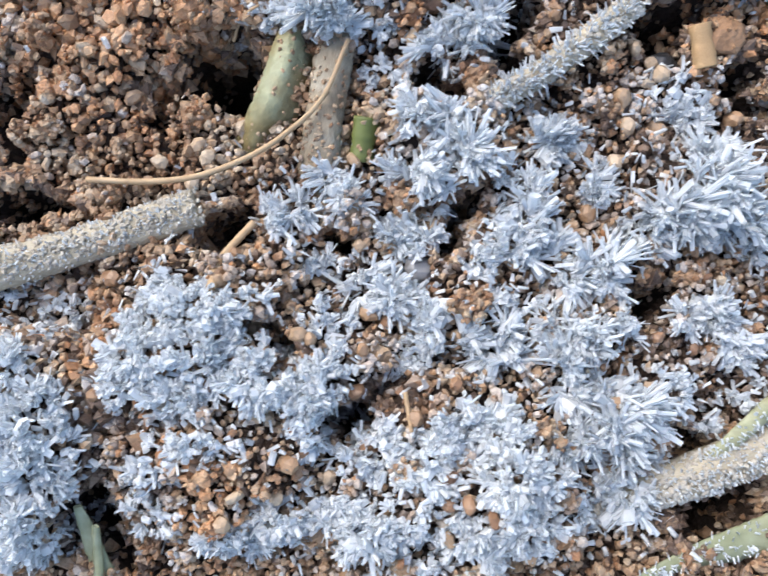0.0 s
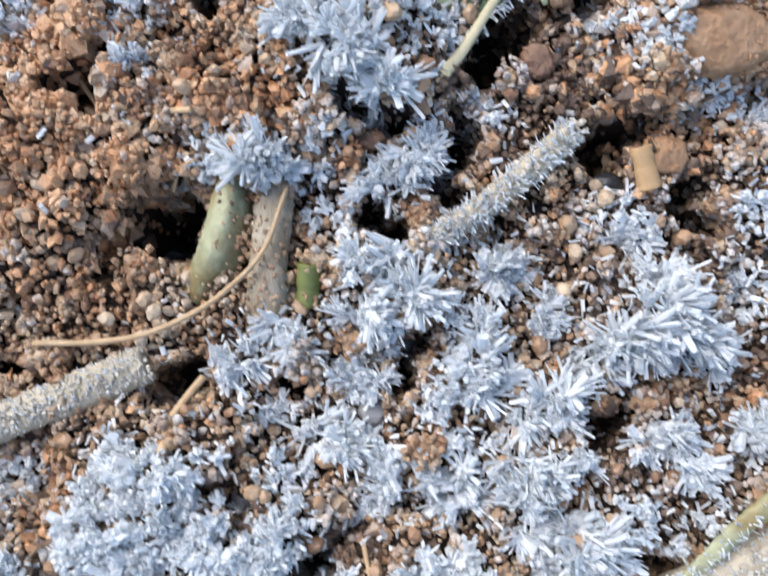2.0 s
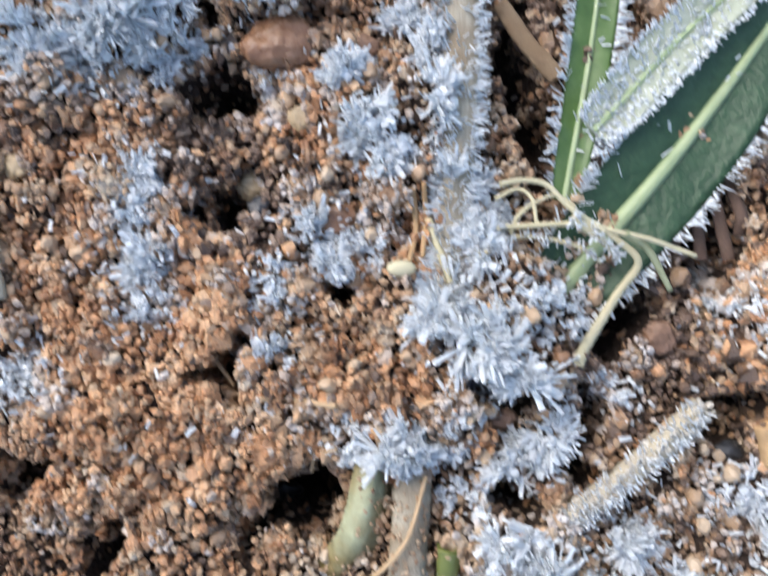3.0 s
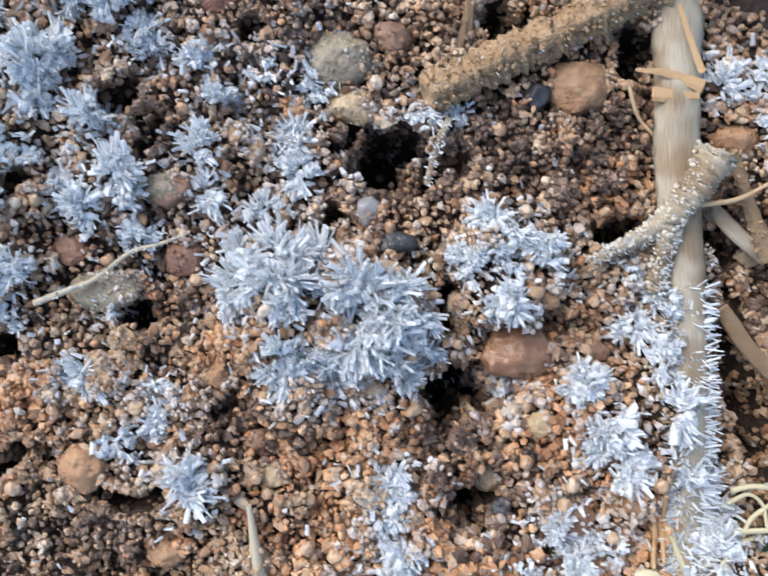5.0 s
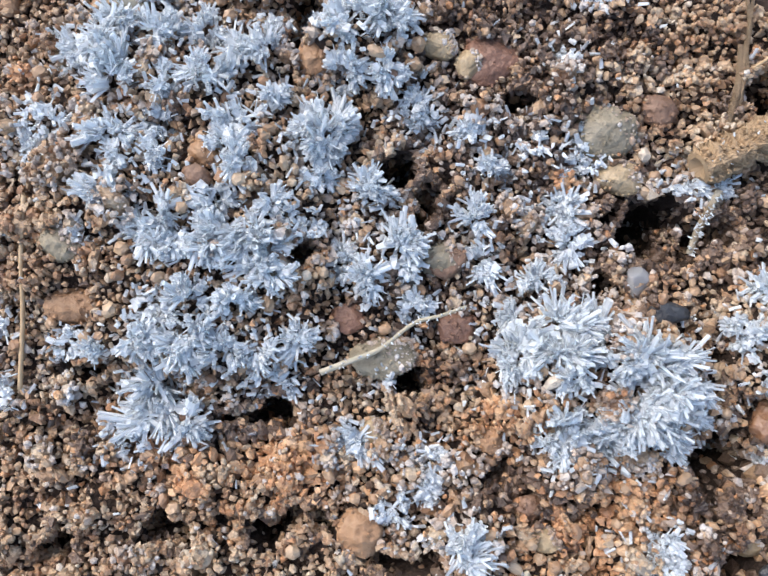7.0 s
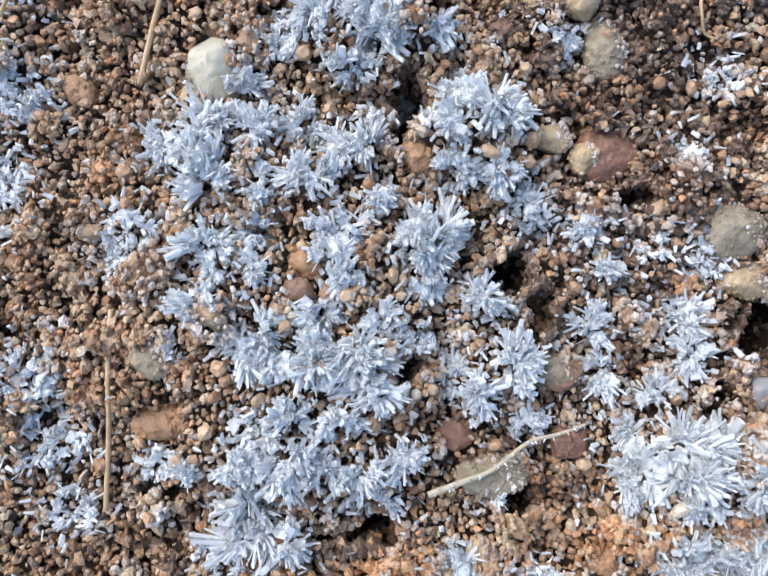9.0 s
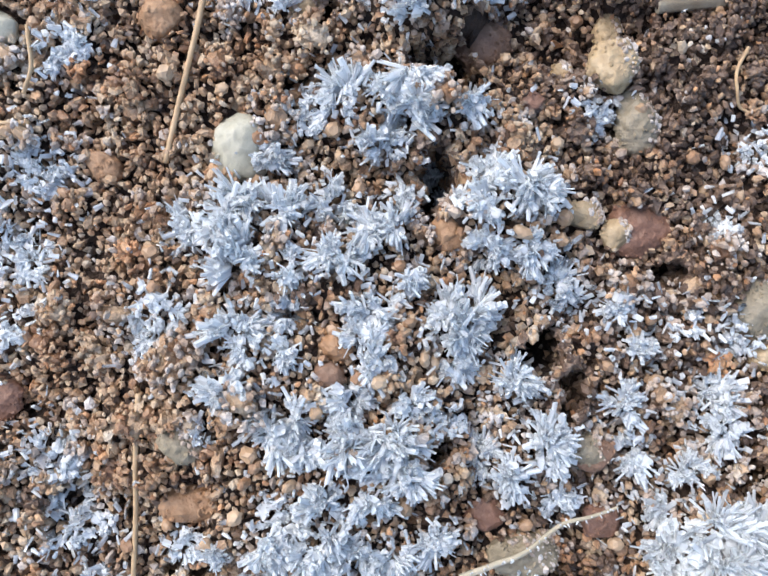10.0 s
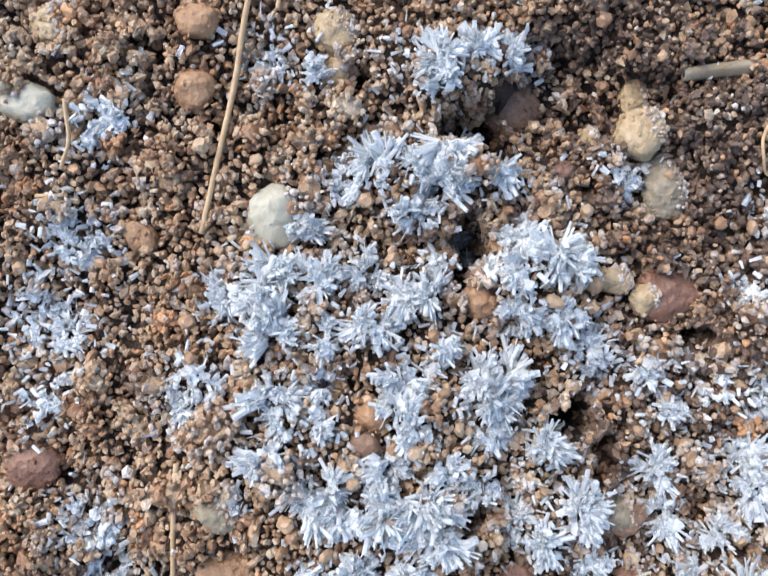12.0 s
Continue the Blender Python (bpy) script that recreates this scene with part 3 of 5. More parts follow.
frost_rosette(32.4, -37.9, 1.4, 1.7)
frost_dusting(32.2, -41.3, 1.6, 1.2)
frost_rosette(21.7, -16.9, 3.3, 1.7)
frost_rosette(30.2, -17.9, 3.1, 1.7)
frost_rosette(30.6, -21.1, 3.4, 2.1)
frost_rosette(23.4, -23.4, 1.9, 1.7)
frost_rosette(27.6, -23.3, 1.9, 1.5)
frost_rosette(39.3, -17.7, 1.5, 1.5)
frost_dusting(23.1, -46.2, 1.9, 1.6)
frost_dusting(72.8, -38.3, 1.2, 1.2)
frost_dusting(64.7, -46.6, 1.4, 1.2)
frost_rosette(24.9, -15.0, 2.9, 2.0)
frost_rosette(21.0, -15.0, 2.4, 1.7)
frost_rosette(20.3, -18.3, 1.7, 2.0)
frost_rosette(21.7, -11.4, 2.2, 0.9)
frost_rosette(23.9, -18.6, 1.6, 1.1)
frost_rosette(27.8, -17.6, 1.6, 1.3)
frost_rosette(30.7, -16.8, 1.6, 0.9)
frost_rosette(30.0, -20.1, 3.1, 1.8)
frost_rosette(33.3, -19.4, 1.6, 1.6)
frost_rosette(33.6, -22.0, 2.0, 1.3)
frost_rosette(24.9, -22.3, 2.4, 1.3)
frost_rosette(24.2, -23.9, 1.5, 1.3)
frost_rosette(30.7, -23.4, 2.2, 1.6)
frost_dusting(28.1, -24.5, 1.5, 1.3)
frost_dusting(12.5, -13.5, 1.3, 1.0)
frost_rosette(18.5, -2.3, 1.7, 0.9)
frost_rosette(17.0, -6.3, 1.3, 1.7)
frost_rosette(17.7, -9.9, 0.8, 1.9)
frost_rosette(23.1, -6.3, 1.7, 1.7)
frost_rosette(24.4, -8.3, 1.5, 1.3)
frost_rosette(16.7, 0.3, 1.3, 0.9)
frost_dusting(21.2, -0.5, 1.3, 1.1)
frost_rosette(39.9, -12.5, 2.0, 1.6)
frost_rosette(37.0, -15.4, 1.5, 1.6)
frost_rosette(43.2, -15.0, 1.6, 1.8)
frost_rosette(39.9, -18.3, 1.4, 1.5)
frost_dusting(40.4, -15.3, 1.7, 1.5)
frost_rosette(7.9, -23.6, 1.7, 1.3)
frost_dusting(13.6, -25.1, 1.3, 1.0)
frost_rosette(13.2, -27.6, 1.2, 1.3)
frost_rosette(15.6, -31.2, 1.8, 2.2)
frost_dusting(11.1, -29.1, 1.7, 1.3)
frost_rosette(31.4, -31.4, 1.0, 1.0)
frost_dusting(31.4, -33.4, 1.7, 1.3)
frost_rosette(31.4, -37.5, 1.8, 1.7)
frost_rosette(49.9, -20.2, 1.7, 1.5)
frost_dusting(51.0, -16.1, 1.7, 1.3)
frost_rosette(53.3, -18.4, 1.2, 0.9)
frost_rosette(45.8, -24.2, 1.2, 1.2)
frost_rosette(47.6, -27.6, 1.3, 1.9)
frost_rosette(49.0, -30.9, 1.5, 1.3)
frost_rosette(52.4, -26.1, 0.7, 2.9)
frost_rosette(53.5, -32.0, 1.2, 2.2)
frost_rosette(55.7, -33.5, 1.5, 2.0)
frost_rosette(55.3, -37.2, 1.5, 1.8)
frost_rosette(44.2, -36.3, 1.9, 1.5)
frost_dusting(47.7, -36.6, 1.5, 1.3)
frost_dusting(39.6, -25.4, 1.0, 1.0)
frost_rosette(57.3, -1.2, 1.5, 1.5)
frost_rosette(61.1, -4.6, 1.5, 1.2)
frost_dusting(60.4, -0.9, 1.5, 1.5)
frost_rosette(-7.2, -20.4, 3.0, 1.8)
frost_rosette(-5.7, -22.2, 2.0, 1.3)
frost_dusting(-10.0, -23.0, 1.7, 1.7)
frost_dusting(1.8, -19.3, 1.5, 1.4)
frost_rosette(10.1, -18.5, 0.8, 0.7)
frost_rosette(-2.0, 15.8, 1.9, 1.6)
frost_rosette(2.4, 17.1, 2.2, 1.2)
frost_rosette(1.7, 13.4, 2.2, 1.5)
frost_rosette(5.5, 14.4, 1.9, 1.6)
frost_rosette(-0.3, 12.0, 1.9, 1.0)
frost_dusting(-5.8, 14.9, 1.6, 1.6)
frost_rosette(0.4, 15.4, 1.6, 1.2)
frost_dusting(-3.8, 14.3, 1.2, 1.2)
frost_rosette(-8.4, 11.0, 1.6, 1.2)
frost_rosette(-13.8, 6.2, 1.6, 1.1)
frost_rosette(-10.5, 7.6, 2.3, 1.7)
frost_rosette(-7.1, 7.3, 1.6, 1.4)
frost_dusting(-12.0, 5.0, 1.9, 1.0)
frost_rosette(-9.5, 3.9, 2.1, 1.4)
frost_rosette(-3.4, 3.5, 1.9, 1.5)
frost_rosette(-6.4, 3.2, 1.2, 1.2)
frost_rosette(-3.7, 8.0, 1.4, 1.6)
frost_rosette(-0.3, 6.9, 1.9, 1.8)
frost_dusting(1.4, 8.1, 1.2, 1.2)
frost_rosette(3.8, 10.4, 0.9, 0.9)
frost_rosette(4.6, 8.0, 0.6, 1.5)
frost_rosette(7.9, 9.7, 1.9, 1.5)
frost_rosette(9.6, 8.0, 2.2, 1.9)
frost_rosette(6.8, 7.7, 1.3, 1.6)
frost_rosette(6.8, 4.6, 1.6, 1.2)
frost_rosette(9.9, 4.6, 1.6, 1.2)
frost_rosette(12.3, 2.5, 1.4, 1.4)
frost_dusting(12.5, 1.2, 1.7, 1.4)
frost_rosette(4.4, -1.2, 1.9, 2.5)
frost_rosette(5.8, -0.9, 1.5, 1.9)
frost_rosette(5.1, -3.3, 1.5, 1.2)
frost_rosette(-1.0, 0.5, 1.9, 1.2)
frost_rosette(-2.0, -1.2, 1.6, 1.2)
frost_rosette(-0.7, -2.9, 1.6, 1.2)
frost_rosette(1.7, 2.5, 1.2, 0.6)
frost_rosette(-10.2, -0.5, 1.9, 1.2)
frost_rosette(-9.5, -2.2, 1.2, 0.9)
frost_rosette(-6.8, 0.1, 1.2, 1.2)
frost_rosette(-6.8, -2.2, 0.7, 1.0)
frost_dusting(-15.8, 0.2, 1.6, 1.6)
frost_dusting(-16.8, -1.6, 1.2, 1.2)
frost_rosette(-10.8, -4.6, 1.6, 1.4)
frost_dusting(-12.7, -8.1, 0.9, 0.9)
frost_rosette(-7.1, -6.6, 1.9, 2.1)
frost_rosette(-2.4, -5.6, 1.6, 1.6)
frost_rosette(-3.1, -7.7, 1.9, 2.1)
frost_rosette(-0.3, -9.1, 2.5, 1.6)
frost_rosette(1.7, -10.1, 1.8, 1.6)
frost_rosette(-2.0, -10.1, 1.6, 1.0)
frost_rosette(-5.4, -8.7, 1.6, 1.2)
frost_rosette(1.7, -5.7, 1.2, 0.6)
frost_dusting(4.2, -7.1, 1.6, 1.2)
frost_rosette(9.6, -5.3, 1.9, 1.6)
frost_rosette(10.6, -8.1, 1.6, 1.9)
frost_rosette(8.6, -11.2, 1.6, 1.6)
frost_rosette(6.8, -9.8, 1.0, 1.6)
frost_rosette(11.3, -9.8, 1.2, 1.2)
frost_rosette(12.4, -13.2, 0.7, 0.6)
frost_rosette(-4.4, -12.8, 1.2, 1.8)
frost_rosette(-1.0, -12.8, 1.6, 1.1)
frost_rosette(-8.2, -15.8, 1.9, 1.4)
frost_rosette(-4.8, -15.2, 1.4, 2.1)
frost_rosette(-2.0, -16.6, 1.8, 1.4)
frost_rosette(0.2, -16.6, 1.4, 1.4)
frost_rosette(3.4, -15.9, 1.4, 1.2)
frost_dusting(-13.8, -16.0, 1.2, 1.2)
frost_rosette(-11.9, -16.8, 0.9, 0.9)
frost_dusting(-6.6, -14.0, 1.8, 1.8)
frost_dusting(-24.2, 10.1, 1.9, 1.6)
frost_dusting(-24.9, 3.6, 1.4, 1.7)
frost_dusting(-23.6, -10.1, 1.9, 1.6)
frost_dusting(-22.0, -15.0, 2.5, 1.8)
frost_dusting(-20.6, -19.8, 1.6, 1.2)
frost_dusting(15.3, 14.7, 1.2, 1.2)
frost_dusting(26.9, 12.0, 1.2, 1.2)
frost_dusting(24.4, 6.4, 0.9, 0.9)
frost_dusting(-22.2, 18.6, 1.2, 1.2)
frost_dusting(25.2, -1.6, 1.2, 1.4)
frost_rosette(-0.2, 22.7, 2.1, 1.4)
frost_rosette(1.7, 21.2, 1.5, 1.3)
frost_rosette(6.7, 23.1, 1.4, 1.6)
frost_rosette(4.4, 23.6, 1.4, 1.2)
frost_dusting(-10.6, 23.3, 1.6, 1.3)
frost_dusting(-7.1, 22.3, 1.0, 1.0)
frost_dusting(-24.8, 10.5, 1.6, 1.8)
frost_dusting(-26.9, 4.7, 2.2, 2.2)
frost_dusting(-26.9, -1.2, 1.3, 1.3)
frost_dusting(-22.7, 18.5, 1.6, 1.6)
frost_dusting(75.8, -41.9, 1.4, 1.2)
frost_dusting(79.7, -44.9, 1.8, 0.9)
frost_dusting(83.3, -45.8, 1.2, 1.2)
frost_dusting(73.2, -40.0, 1.2, 1.2)
frost_dusting(33.6, -4.2, 1.6, 1.2)
frost_dusting(36.2, -3.6, 1.2, 0.8)


# sticks, stems and fibres
def smooth_line(pts, n):
    p = np.array(pts, float)
    q = np.concatenate([[2 * p[0] - p[1]], p, [2 * p[-1] - p[-2]]])
    out = []
    for t in np.linspace(0, len(p) - 1 - 1e-9, n):
        i, s = int(t), t - int(t)
        a, b, c, d = q[i:i + 4]
        out.append(0.5 * (2 * b + (c - a) * s + (2 * a - 5 * b + 4 * c - d) * s * s + (3 * b - a - 3 * c + d) * s ** 3))
    return np.array(out)


def grit(parent, spots, r, size=(0.16, 0.34), mat=None):
    """Sand grains stuck to a thing, as one part."""
    s, f = grain_shapes(ICO1, len(spots), r, 0.65)
    me = mesh_from("grit", *joined(s, f, spots, r.uniform(*size, len(spots))), mat or PALE_SAND)
    return tagged(part("grit", me, parent, "sand grains stuck to it"), kind="stuff")


def stick(name, pts, r0, r1, mat, label, flat=1.0, frost=0, length=0.8, start=0.0, edges=False, crust=0, split=False, rough=0.03):
    """A tapering, slightly knotty rod along the line; frost: needles per millimetre."""
    r = np.random.default_rng(next_seed())
    line = smooth_line(pts, (18 if rough >= 0.1 else 8) * len(pts) + 8)
    if max(r0, r1) < 0.45:  # thin fibres lie on the sand
        line[:, 2] = np.maximum(line[:, 2], height(line[:, 0], line[:, 1]) + 0.65)
        for _ in range(40):
            line[1:-1, 2] = (line[:-2, 2] + 2 * line[1:-1, 2] + line[2:, 2]) / 4
    n, k = len(line), 5 if split else 14 if r0 + r1 > 0.9 else 7
    ahead = np.gradient(line, axis=0)
    ahead /= np.linalg.norm(ahead, axis=1)[:, None]
    side = np.cross(ahead, (0, 0, 1.0))
    side /= np.linalg.norm(side, axis=1)[:, None]
    up = np.cross(side, ahead)
    s = np.linspace(0, 1, n)
    rad = (r0 + (r1 - r0) * s) * (1 + 0.05 * np.sin(5 * s + r.uniform(0, 6)) + 0.025 * np.sin(13 * s + r.uniform(0, 6)) + r.normal(0, 0.02 if rough >= 0.1 else 0.004, n))
    a = np.arange(k) * 2 * np.pi / k
    lump = 1 + r.normal(0, 0.2 if split else 0.09, (1, k)) + r.normal(0, 0.08 if split else rough, (n, k))
    v = line[:, None] + (rad[:, None] * lump * np.cos(a))[..., None] * side[:, None] + (flat * rad[:, None] * lump * np.sin(a))[..., None] * up[:, None]
    bm = bmesh.new()
    uv = bm.loops.layers.uv.new("uv")
    rows = [[bm.verts.new(p * MM) for p in ring] for ring in v]
    for i in range(n - 1):
        for j in range(k):
            f = bm.faces.new((rows[i][j], rows[i][(j + 1) % k], rows[i + 1][(j + 1) % k], rows[i + 1][j]))
            f.smooth = not split
            for loop, (b, c) in zip(f.loops, ((i, j), (i, j + 1), (i + 1, j + 1), (i + 1, j))):
                loop[uv].uv = (c / k, b / n * 3)
    for ring, sign in ((rows[0], -1), (rows[-1], 1)):
        c = sum((p.co for p in ring), Vector()) / k
        w = Vector(ahead[0 if sign < 0 else -1]) * sign * MM
        inner = [bm.verts.new(c + (p.co - c) * 0.72 + w * 0.05 * rad[0]) for p in ring]
        deep = bm.verts.new(c - w * 0.35 * rad[0])
        for j in range(k):
            q = (ring[j], ring[(j + 1) % k], inner[(j + 1) % k], inner[j])
            bm.faces.new(q if sign > 0 else q[::-1])
            t = (inner[j], inner[(j + 1) % k], deep)
            bm.faces.new(t if sign > 0 else t[::-1])
    bmesh.ops.recalc_face_normals(bm, faces=bm.faces)
    me = bpy.data.meshes.new(name)
    bm.to_mesh(me)
    bm.free()
    me.materials.append(mat)
    ob = tagged(new(name, me), label, name.replace("_", " "))
    if crust:
        m = int(crust * np.linalg.norm(line[-1] - line[0]) * (r0 + r1))
        i, b = r.integers(0, n, m), r.uniform(0.1, 3.0, m)
        spots = line[i] + ahead[i] * r.uniform(-0.4, 0.4, m)[:, None] + rad[i][:, None] * (np.cos(b)[:, None] * side[i] + flat * np.sin(b)[:, None] * up[i])
        grit(ob, spots, r, (0.1, 0.36) if frost > 5 else (0.06, 0.24), CRUST if frost > 2 else mat if mat is BARK else SAND)
    if frost:
        span = np.linalg.norm(np.diff(line, axis=0), axis=1).sum() * (1 - start)
        m = int(1.5 * frost * span * (2 + r0 + r1))
        at = r.uniform(start, 1, m) * (n - 1.001)
        i, b = at.astype(int), np.arccos(r.uniform(-1, 1, m))
        if edges:
            b = np.where(r.random(m) < 0.15, b, np.where(r.random(m) < 0.5, 0, np.pi) + r.normal(0, 0.55, m))
        root = line[i] + (line[i + 1] - line[i]) * (at - i)[:, None]
        way = np.cos(b)[:, None] * side[i] + np.sin(b)[:, None] * up[i]
        root = root + rad[i][:, None] * 0.9 * (np.cos(b)[:, None] * side[i] + flat * np.sin(b)[:, None] * up[i])
        way = way + r.normal(0, 0.35, (m, 3))
        way /= np.linalg.norm(way, axis=1)[:, None]
        part("frost_fringe", ice_mesh("frost_fringe", *needles(root, way, length * r.uniform(0.4, 1.2, m), 0.2 * r.uniform(0.6, 1.3, m), r), ICE), ob,
             "fine white frost needles")
    return ob


def leaf(pts, half, mat, label, fur=0.6, thick=0.16):
    """A leaf blade with a raised midrib, a shallow fold and a frosted margin."""
    r = np.random.default_rng(next_seed())
    line = smooth_line(pts, 40)
    n = len(line)
    ahead = np.gradient(line, axis=0)
    ahead /= np.linalg.norm(ahead, axis=1)[:, None]
    side = np.cross(ahead, (0, 0, 1.0))
    side /= np.linalg.norm(side, axis=1)[:, None]
    s = np.linspace(0, 1, n)
    wide = half * (0.35 + 0.65 * np.sin(np.pi * (0.12 + 0.8 * (1 - s))) ** 0.7)
    us = np.linspace(-1, 1, 13)
    wave = 0.06 * half * np.sin(14 * s[:, None] + 3 * us[None])
    z = 0.22 * half * np.abs(us)[None] ** 1.4 + wave * np.abs(us)[None]
    v = line[:, None] + (us[None] * wide[:, None])[..., None] * side[:, None]
    v[..., 2] += z
    low = v.copy()
    low[..., 2] -= 0.18
    verts = np.concatenate([v.reshape(-1, 3), low.reshape(-1, 3)])
    k, faces = len(us), []
    for i in range(n - 1):
        for j in range(k - 1):
            q = [i * k + j, i * k + j + 1, (i + 1) * k + j + 1, (i + 1) * k + j]
            faces += [q, [c + n * k for c in q[::-1]]]
        for j in (0, k - 1):
            faces.append([i * k + j, (i + 1) * k + j, (i + 1) * k + j + n * k, i * k + j + n * k])
    blade = new("leaf", mesh_from("leaf", verts, faces, mat, True))
    tagged(blade, label, "leaf")
    rib = []
    for i in range(n):
        rr = thick * half * (0.4 + 0.6 * s[i])
        for a in np.arange(7) * np.pi / 6:
            rib.append(line[i] + side[i] * rr * np.cos(a) + np.array([0, 0, 0.9 * rr * np.sin(a) + 0.02]))
    f = [[i * 7 + j, i * 7 + j + 1, (i + 1) * 7 + j + 1, (i + 1) * 7 + j] for i in range(n - 1) for j in range(6)]
    part("midrib", mesh_from("midrib", rib, f, MIDRIB, True), blade, "pale green midrib")
    m = int(260 + fur * 220)
    i = r.integers(0, n, m)
    u = np.where(r.random(m) < (0.96 if fur < 1 else 0.3), r.choice([-1.0, 1.0], m), r.uniform(-1, 1, m))
    root = line[i] + (u * wide[i])[:, None] * side[i] + ahead[i] * r.uniform(-0.4, 0.4, m)[:, None]
    root[:, 2] += 0.22 * half * np.abs(u) ** 1.4
    way = side[i] * u[:, None] + np.array([0, 0, 0.6]) + r.normal(0, 0.35, (m, 3))
    way /= np.linalg.norm(way, axis=1)[:, None]
    part("frost_fringe", ice_mesh("frost_fringe", *needles(root, way, r.uniform(0.4, 1.3, m) * (0.45 if fur > 2 else 1), r.uniform(0.12, 0.28, m), r), ICE), blade,
         "white frost needles along the margin")
    return blade


STONES = []
PEBBLE_LABELS = {
    "olive": "olive-grey rounded stone half sunk in sand", "tan": "tan rounded pebble among sand grains",
    "orange": "orange-brown crumbly pebble among sand grains", "red": "dark red-brown smooth pebble in the sand",
    "brown": "brown smooth pebble in dark sand", "cream": "cream white smooth pebble on brown sand",
    "slate": "dark blue-grey slate chip in dark soil",
    "clear": "greyish translucent quartz pebble in sand", "amber": "glossy translucent amber quartz pebble in sand",
}


def pebble(x, y, rx, ry, kind, out=0.0):
    """A stone with worn facets, sunk in the sand."""
    r = np.random.default_rng(next_seed())
    STONES.append((x, y, 0.95 * rx, 0.95 * ry))
    v, f = ICO4
    p = v * 1.0
    for size, amount in ((0.9, 0.08), (0.4, 0.08), (0.17, 0.045)):
        o = r.uniform(0, 90, 3)
        p = p * (1 + amount * (wobble(v[:, 0] + o[0], v[:, 1] + o[1], size) + wobble(v[:, 1] + o[1], v[:, 2] + o[2], size)))[:, None]
    for _ in range(9):
        w = r.normal(size=3)
        w /= np.linalg.norm(w)
        p = p - np.clip(p @ w - r.uniform(0.72, 0.92), 0, None)[:, None] * w * 0.85
    for size, amount in ((0.12, 0.02), (0.06, 0.012)):
        p = p * (1 + amount * (wobble(v[:, 0] * 1.0 + 3, v[:, 1] + 5, size) + wobble(v[:, 1] + 9, v[:, 2], size)))[:, None]
    rz = (0.4 if kind == "red" else 0.7) * min(rx, ry)
    p = p * np.array([rx, ry, rz]) * 1.12
    ob = new("pebble", mesh_from("pebble", p, f, PEBBLES[kind], True))
    spot = height(x + np.array([0, 1, -1, 0, 0]) * rx * 0.7, y + np.array([0, 0, 0, 1, -1]) * ry * 0.7)
    ob.location = Vector((x, y, float(np.median(spot)) - (0.5 if kind in ("slate", "red") else 0.22) * rz + out)) * MM
    if kind not in ("cream", "clear", "slate", "amber"):
        top = p[p[:, 2] > -0.3 * rz]
        lie = wobble(top[:, 0] + 7 * x, top[:, 1] + y, 1.3) + r.normal(0, 0.25, len(top))
        top = top[lie + 0.9 * np.clip(0.6 - top[:, 2] / rz, 0, 1) > 0.15]
        top = top[r.permutation(len(top))[:int(8 + (20 if kind == "olive" else 9) * rx * ry)]]
        grit(ob, top, r, (0.07, 0.25), PEBBLES[kind])
        if kind in ("olive", "tan"):
            rim = p[(p[:, 2] > -0.2 * rz) & (p[:, 0] / rx + 0.7 * p[:, 1] / ry + 0.5 * wobble(p[:, 0], p[:, 1], 0.8) > 0.35)]
            s, g = grain_shapes(ICO1, len(rim[::2]), r, 0.6)
            tagged(part("frost_crust", mesh_from("frost_crust", *joined(s, g, rim[::2], np.clip(0.15 * np.exp(r.normal(0, 0.45, len(rim[::2]))), 0.06, 0.45)), PALE_SAND), ob, "pale frosted crust of grains"), kind="stuff")
    return tagged(ob, PEBBLE_LABELS[kind], "pebble", "pebbles in the sand")


def seed(x, y, rx, ry):
    v, f = ICO4
    p = v * np.array([rx, ry, 0.7 * ry]) * (1 - 0.25 * v[:, :1])
    ob = new("seed", mesh_from("seed", p, f, DRYGRASS, True))
    ob.location = Vector((x, y, h1(x, y) + 0.6)) * MM
    return tagged(ob, "pale yellow husked grass seed beside the stalk", "seed")



def ice_drop(x, y, z, rx, ry):
    """A frozen drop, slightly uneven."""
    v, f = ICO4
    p = v * np.array([rx, ry, 0.6 * ry]) * (1 + 0.08 * wobble(3 * v[:, 0], 3 * v[:, 1], 0.9))[:, None]
    ob = new("ice_drop", mesh_from("ice_drop", p, f, PEBBLES["clear"], True))
    ob.location = Vector((x, y, z)) * MM
    return tagged(ob, "whitish frozen water drop resting on a green leaf", "ice drop")

stick("straw", [(28.0, -70.4, -0.2), (33.1, -68.5, -0.2), (37.8, -66.5, -0.2), (42.7, -64.3, -0.2)], 1.39, 1.25, STRAW, "pale dry straw piece crusted with short frost", frost=4, length=0.4, crust=22)
stick("straw", [(61.2, -55.7, 0.3), (65.7, -52.4, 0.3), (71.0, -47.6, 0.3)], 0.87, 0.83, STRAW, "pale dry straw piece with a frost fringe, lying on sand", frost=6, length=0.75, crust=10)
stick("shoot", [(48.7, -48.4, -3.5), (48.1, -51.8, -0.8), (47.7, -54.6, -0.2), (47.0, -57.1, -0.6), (45.7, -59.4, -2.6)], 1.04, 1.49, STEM, "pale green plant stem going down into a hole", rough=0.025, crust=3)
